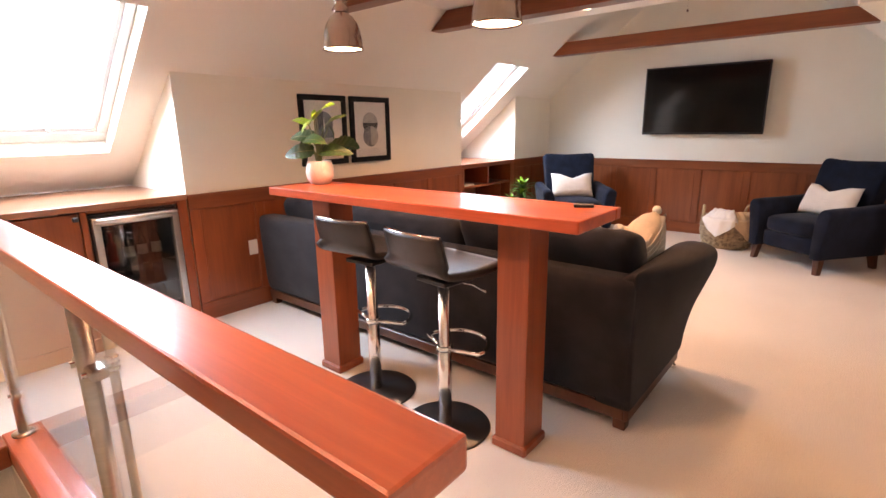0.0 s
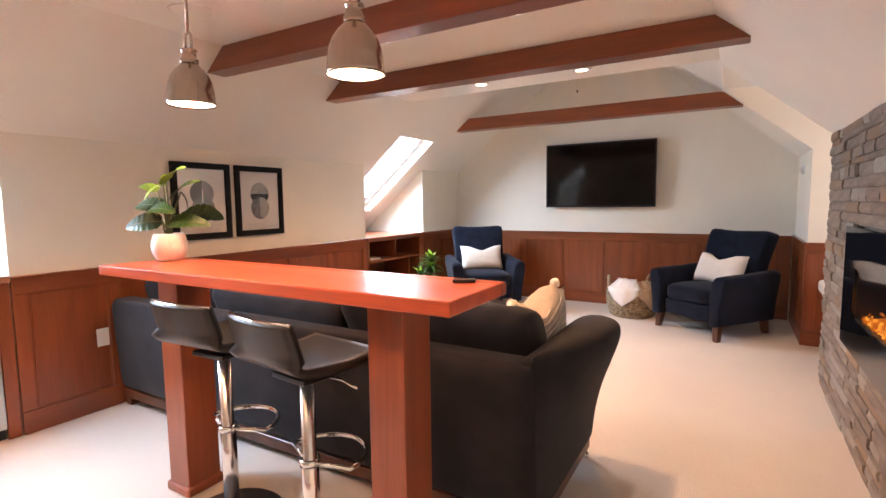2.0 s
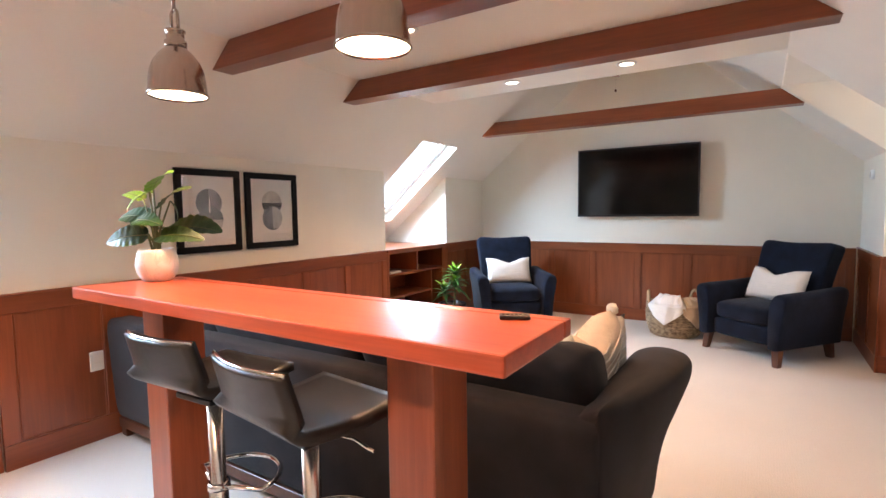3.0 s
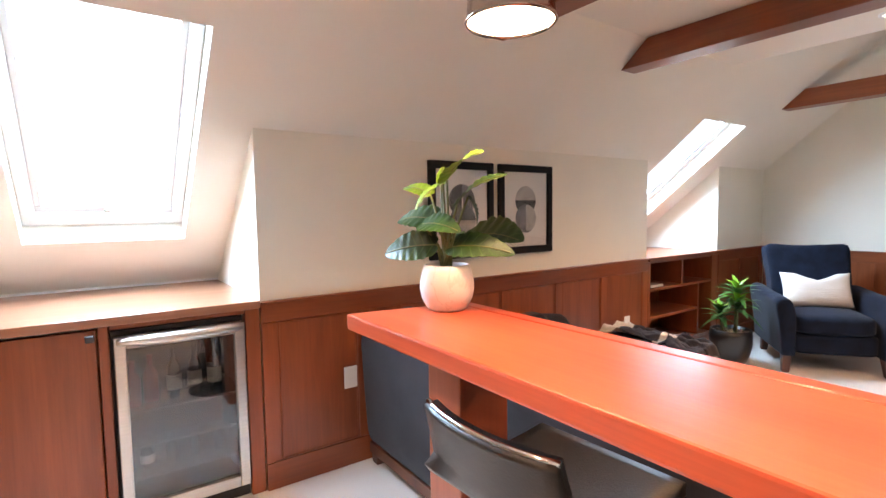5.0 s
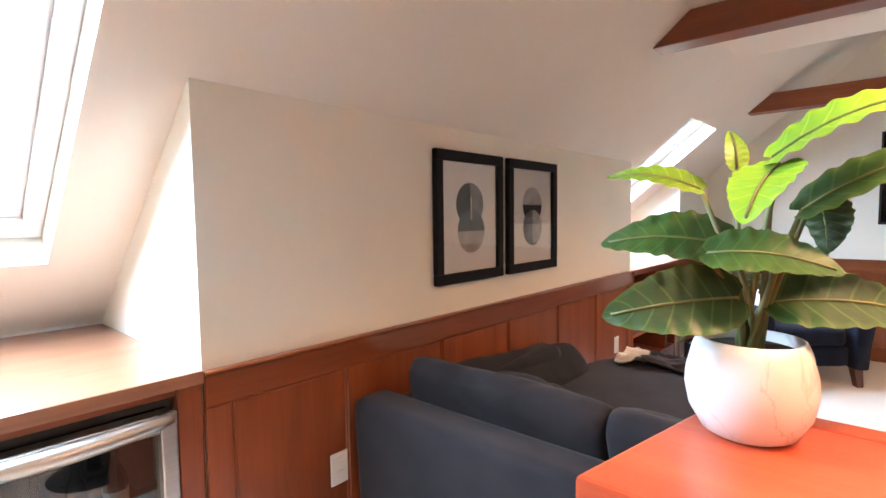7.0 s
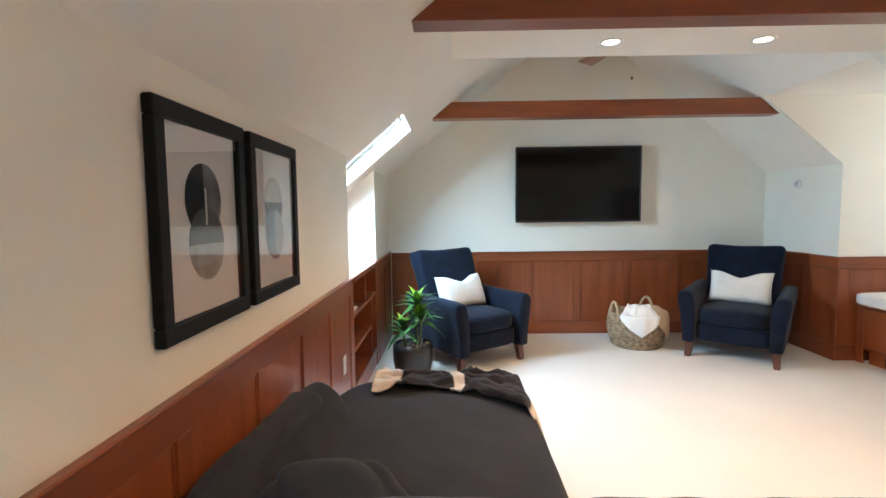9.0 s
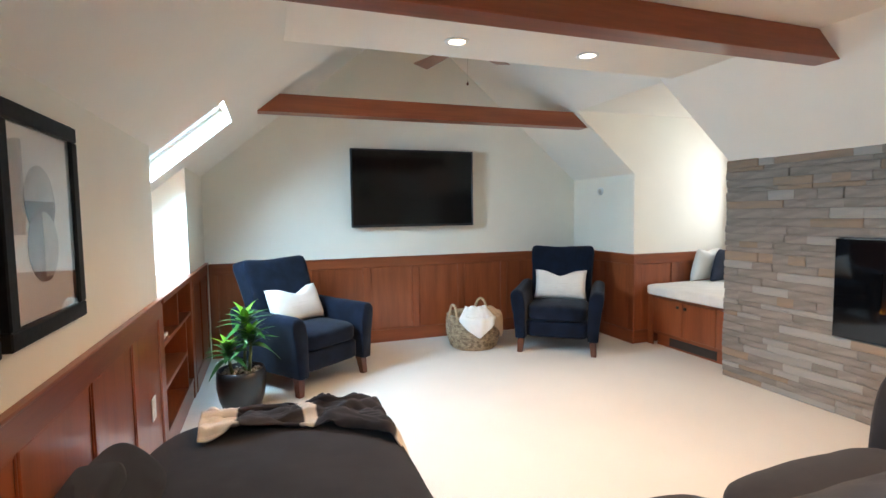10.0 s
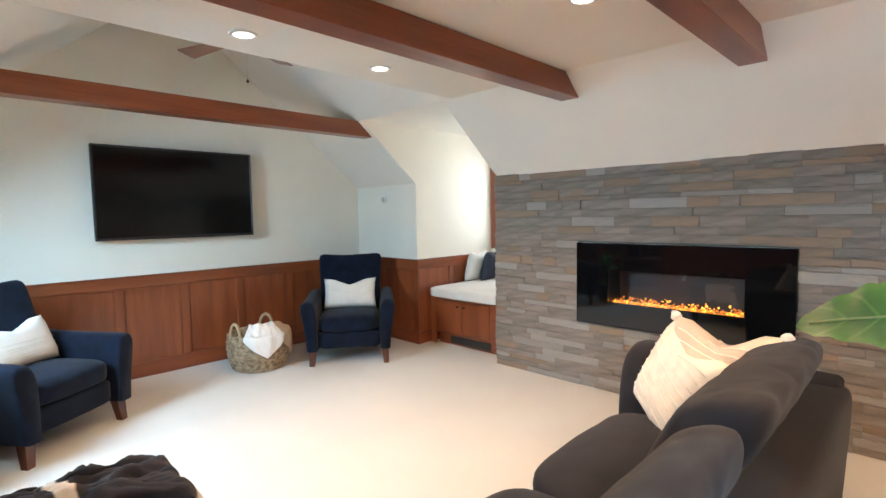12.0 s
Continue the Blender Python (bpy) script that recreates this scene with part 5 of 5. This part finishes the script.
for q in range(10):
    z = 0.02 + q * 0.033
    r = 0.2 + 0.045 * math.sin(min(1, z / 0.2) * math.pi / 2) - 0.012 * max(0, (z - 0.24) / 0.09) + 0.004
    bm = tube([((r + 0.006 * math.sin(18 * a + q * math.pi)) * math.cos(a), (r + 0.006 * math.sin(18 * a + q * math.pi)) * math.sin(a), z) for a in (2 * math.pi * k / 108 for k in range(108))], 0.008, 6, None, True)
    part("coil", bm, WICKER, bs, "", True)
for a in (196, 48):
    c, s = math.cos(math.radians(a)), math.sin(math.radians(a))
    pts = [(0.232 * c - s * 0.06 * math.cos(t), 0.232 * s + c * 0.06 * math.cos(t), 0.29 + 0.145 * math.sin(t)) for t in (math.pi * k / 12 for k in range(13))]
    part("handle", tube(pts, 0.013, 8), ROPE, bs, "looped rope handle", True)


def over_rim(a0, a1, drop, bulge, seed):
    """A throw heaped in the basket's mouth whose pointed end hangs over the rim."""
    def f(u, v):
        a = math.radians(a0 + (a1 - a0) * u)
        point = max(0.0, 1 - abs(u - 0.5) / 0.52) ** 0.8
        s = v * (0.25 + drop * point)
        n1 = 0.020 * noise.noise(Vector((u * 4 + seed, v * 3, 0))) + 0.009 * noise.noise(Vector((u * 11, v * 7, seed)))
        pleat = 0.008 * math.sin(u * 21 + seed + v * 2)
        if s < 0.19:
            r, z = 0.045 + s, 0.335 + bulge * math.sin(s / 0.19 * math.pi)
        elif s < 0.25:
            q = (s - 0.19) / 0.06 * math.pi / 2
            r, z = 0.235 + 0.032 * math.sin(q), 0.307 + 0.028 + 0.028 * (math.cos(q) - 1)
        else:
            r, z = 0.267 + 0.006 * math.sin((s - 0.25) * 14), 0.307 - (s - 0.25)
        r += (n1 + pleat) * (0.5 if r > 0.25 else 1)
        return (max(r, 0.264) * math.cos(a) if s > 0.25 else r * math.cos(a), max(r, 0.264) * math.sin(a) if s > 0.25 else r * math.sin(a), z + n1 * (1 if s < 0.2 else 0.3))
    return f


for nm, mt, a in (("folded_throw", TOWEL, (-140, -62, 0.17, 0.085, 1.0)), ("folded_throw", BEIGE, (-72, 2, 0.20, 0.05, 5.0))):
    c = link(nm, cloth(over_rim(*a), 24, 30, 0.012), mt, True)
    c.location, c.scale = (2.54, 6.68, 0), (1.1, 1.1, 1.04)
    tagged(c, "soft white throw draped over the basket rim" if mt is TOWEL else "beige throw draped over the basket rim", "throw", "basket throws")


# ---- plants ----
def leaf_bm(length, width, droop, fold=0.12, wave=0.0, n=12, seed=0.0, full=0.85, lobe=0.0):
    """A leaf from the origin along +x, its face up, arching down by droop."""
    bm = bmesh.new()
    vein, margin = bm.verts.layers.float.new("vein"), bm.verts.layers.float.new("margin")
    g = []
    for i in range(n + 1):
        t = i / n
        w = width / 2 * (math.sin(math.pi * min(1, t ** 0.72 * 0.97 + 0.03)) ** full) * (1 - 0.15 * t) * (1 + lobe * math.sin(t * 62 + seed))
        row = []
        for j in range(-3, 4):
            s = j / 3
            y = s * w
            z = -droop * t * t * length + fold * abs(s) * w + wave * math.sin(t * (19 if full > 0.8 else 44) + seed) * abs(s) ** 2 * w
            q = bm.verts.new((t * length * (1 - 0.18 * droop * t) - 0.06 * length * abs(s) * (1 - t), y, z))
            q[vein], q[margin] = t * 44 - abs(s) * 7, abs(s)
            row.append(q)
        g.append(row)
    for i in range(n):
        for j in range(6):
            bm.faces.new((g[i][j], g[i + 1][j], g[i + 1][j + 1], g[i][j + 1]))
    bmesh.ops.recalc_face_normals(bm, faces=bm.faces)
    return bm


def towards(p, d, roll=0.0):
    """A pose at p whose x axis points along d and whose z axis is as near up as can be."""
    x = Vector(d).normalized()
    y = Vector((0, 0, 1)).cross(x).normalized()
    z = x.cross(y)
    return Matrix.Translation(p) @ Matrix((x, y, z)).transposed().to_4x4() @ pose(0, 0, 0, roll, 0, 0)


bp = thing("potted_plant", pose(1.297, 2.047, 1.07), "broad-leaved green plant in a white marbled pot on the bar", "plant")
part("pot", lathe([(0, 0), (0.044, 0), (0.055, 0.006), (0.070, 0.032), (0.0755, 0.060), (0.074, 0.082), (0.067, 0.112), (0.0615, 0.125), (0.0575, 0.125), (0.061, 0.112), (0, 0.108)], 48), MARBLE, bp, "round white marbled pot", True)
part("soil", lathe([(0, 0.113), (0.045, 0.114), (0.060, 0.110)], 24), SOIL, bp)
# each leaf: its foot and tip over the soil, width, how far its face tilts out over the bar's front, and whether it is young
OUTWARD = Vector((0.55, -0.83, 0))
LEAVES = (((0.02, -0.01, 0.235), (0.173, -0.026, 0.305), 0.098, 40, 1), ((0.03, -0.03, 0.225), (0.007, -0.108, 0.165), 0.080, 0, 1), ((0.05, 0.0, 0.17), (0.205, 0.02, 0.25), 0.080, 36, 0),
          ((-0.06, -0.01, 0.20), (-0.176, -0.032, 0.232), 0.060, 32, 1), ((-0.02, 0.0, 0.225), (-0.03, 0.012, 0.278), 0.032, 40, 1), ((-0.02, -0.01, 0.125), (-0.175, -0.055, 0.138), 0.100, 42, 0),
          ((-0.04, -0.05, 0.118), (0.094, -0.030, 0.110), 0.085, 40, 0), ((-0.01, -0.03, 0.062), (-0.142, -0.120, 0.041), 0.098, 62, 0), ((0.02, 0.0, 0.055), (0.175, 0.083, 0.052), 0.095, 44, 0),
          ((0.03, 0.04, 0.078), (0.014, 0.262, 0.078), 0.165, -62, 0), ((0.06, 0.03, 0.19), (0.075, 0.055, 0.12), 0.070, 0, 0), ((-0.02, 0.03, 0.08), (-0.10, 0.10, 0.085), 0.080, 0, 0))
for k, (foot, tip, wd, tilt, bright) in enumerate(LEAVES):
    p0, p1 = (Vector(q) + Vector((0, 0, 0.118)) for q in (foot, tip))
    m = towards(p0, p1 - p0)
    m = towards(p0, p1 - p0, -tilt * m.col[1].to_3d().dot(OUTWARD))
    ln = (p1 - p0).length
    root = Vector((0.012 * math.cos(k * 2.4), 0.012 * math.sin(k * 2.4), 0.112))
    part("stalk", tube([root, root * 0.5 + p0 * 0.5 + Vector((0, 0, 0.012)), p0], [0.0045, 0.004, 0.003], 7), STEM, bp, "", True)
    bm = leaf_bm(ln * 1.04, wd, 0.10, 0.16, 0.05, 48, seed=k, full=0.58, lobe=0.02)
    for v in bm.verts:
        v.co.z += 0.07 * ln * math.sin(math.pi * min(1, max(0, v.co.x / ln)))
    bm.transform(m)
    lf = part("leaf", bm, LEAFBRIGHT if bright else LEAF, bp, "", True)
    rib = [m @ Vector((t * ln, 0, -0.10 * t * t * ln + 0.07 * ln * math.sin(math.pi * t) + 0.0015)) for t in (0, 0.2, 0.4, 0.6, 0.8, 0.95)]
    part("leaf_midrib", tube(rib, 0.0017, 5), STEM, lf, "", True)

dp = thing("potted_dracaena", pose(0.362, 5.745, 0), "spiky green dracaena in a glossy black bowl pot on the carpet", "plant")
part("pot", lathe([(0, 0), (0.10, 0), (0.125, 0.01), (0.150, 0.08), (0.165, 0.16), (0.166, 0.24), (0.160, 0.29), (0.148, 0.29), (0.15, 0.25), (0, 0.245)], 48), POTBLACK, dp, "glossy black bowl pot", True)
part("soil", lathe([(0, 0.262), (0.08, 0.262), (0.149, 0.255)], 28), SOIL, dp)
bm = bmesh.new()
rnd = random.Random(8)
for k in range(60):
    a, r = rnd.uniform(0, 6.28), 0.135 * rnd.random() ** 0.5
    bmesh.ops.create_icosphere(bm, subdivisions=1, radius=rnd.uniform(0.008, 0.016), matrix=pose(r * math.cos(a), r * math.sin(a), 0.268))
tagged(part("pebbles", bm, PEBBLE, dp, "pale pebbles", True), kind="stuff")
for cx, cy, top, count, ln in ((0.035, 0.02, 0.60, 24, 0.23), (-0.075, -0.03, 0.41, 22, 0.22), (0.075, -0.05, 0.50, 22, 0.22)):
    part("cane", tube([(cx * 0.7, cy * 0.7, 0.25), (cx * 0.9, cy * 0.9, top * 0.8), (cx, cy, top)], [0.013, 0.011, 0.009], 8), STEM, dp, "", True)
    for k in range(count):
        b = math.radians(k * 137.5 + rnd.uniform(-12, 12))
        pitch = math.radians(74 - 66 * k / count + rnd.uniform(-8, 8))
        q = ln * rnd.uniform(0.75, 1.05) * (0.7 + 0.3 * k / count)
        bm = leaf_bm(q, 0.056, 0.70 - 0.3 * math.sin(pitch), 0.4, 0, 10, seed=k)
        bm.transform(towards((cx, cy, top - 0.05 + 0.09 * (1 - k / count)), (math.cos(b) * math.cos(pitch), math.sin(b) * math.cos(pitch), math.sin(pitch))))
        part("leaf", bm, LEAFBRIGHT if k < count * 0.22 else SPIKE, dp, "", True)

rc = thing("remote_control", pose(2.80, 2.085, 1.07, 0, 0, 28), "small black remote control lying on the bar", "remote control")
part("case", cuboid(-0.036, 0.036, -0.017, 0.017, 0.0, 0.011, bev=0.004, seg=2), BLACK, rc)
for k in range(6):
    part("button", cuboid(-0.029 + 0.010 * k, -0.023 + 0.010 * k, -0.006, 0.006, 0.011, 0.0125, bev=0.0005), DARKIN, rc)


# ---- ledge stone cladding ----
sw = thing("wall_stone", pose(0, 0, 0), "grey and tan stacked ledge stone cladding round the fireplace", "stone wall", kind="structure")
SY0, SY1 = 1.90, 5.052
back = bmesh.new()
F0, F1, FZ0, FZ1 = 3.472 - 0.728, 3.472 + 0.728, 0.53, 1.165
for a in ((SY0, F0, 0, KNEE), (F1, SY1 - 0.012, 0, KNEE), (F0, F1, 0, FZ0 - 0.002), (F0, F1, FZ1 + 0.002, KNEE)):
    box(back, W + 0.012, W + 0.044, a[0], a[1], a[2], a[3])
part("backing", back, MORTAR, sw)
rnd = random.Random(21)
cache = {}


def stone_mesh(length, height, kind):
    key = (round(length / 0.04), round(height / 0.012), kind, rnd.randrange(3))
    if key not in cache:
        bm = bmesh.new()
        ln, h = key[0] * 0.04 - 0.0016, key[1] * 0.012 - 0.001
        n = max(2, int(ln / 0.07))
        g = []
        for i in range(n + 1):
            y = -ln / 2 + ln * i / n
            e = 0.002 if i in (0, n) else 0
            top, bot = h / 2 - rnd.uniform(0, 0.002), -h / 2 + rnd.uniform(0, 0.002)
            g.append([bm.verts.new((0.03, y, bot)), bm.verts.new((0.004 + e, y, bot)), bm.verts.new((rnd.uniform(-0.004, 0.003) + e, y, bot + h * 0.25)), bm.verts.new((rnd.uniform(-0.004, 0.003) + e, y, top - h * 0.25)), bm.verts.new((0.004 + e, y, top)), bm.verts.new((0.03, y, top))])
        for a, b in zip(g, g[1:]):
            for k in range(5):
                bm.faces.new((a[k], a[k + 1], b[k + 1], b[k]))
        bm.faces.new(g[0]), bm.faces.new(g[-1])
        bmesh.ops.recalc_face_normals(bm, faces=bm.faces)
        me = bpy.data.meshes.new("stone")
        bm.to_mesh(me)
        bm.free()
        me.materials.append((STONE, STONEWARM, STONEPALE)[kind])
        cache[key] = me, key[0] * 0.04, key[1] * 0.012
    return cache[key]


def stone_run(y0, y1, zc, h):
    y = y0
    while y < y1 - 0.05:
        ln = min(rnd.choice((0.12, 0.16, 0.20, 0.24, 0.28, 0.32, 0.40, 0.52)), y1 - y)
        if y1 - y - ln < 0.12:
            ln = y1 - y
        kind = rnd.choices((0, 1, 2), (6, 1.7 if zc > 0.9 else 0.9, 2.6 if zc < 0.9 else 1.3))[0]
        me, l0, h0 = stone_mesh(ln, h, kind)
        ob = share("stone", me, sw)
        ob.location = (W - 0.010 + rnd.uniform(-0.010, 0.007), y + ln / 2, zc)
        ob.scale = (1, ln / l0, h / h0)
        y += ln


z = 0.0
STOP = KNEE + 0.012
while z < STOP - 0.02:
    h = rnd.choice((0.036, 0.048, 0.06, 0.06, 0.072))
    if STOP - z - h < 0.035:
        h = STOP - z
    zc = z + h / 2
    if FZ0 - 0.02 < zc < FZ1 + 0.02:
        stone_run(SY0, F0 - 0.003, zc, h)
        stone_run(F1 + 0.003, SY1 + rnd.uniform(-0.008, 0.004), zc, h)
    else:
        stone_run(SY0, SY1 + rnd.uniform(-0.008, 0.004), zc, h)
    z += h
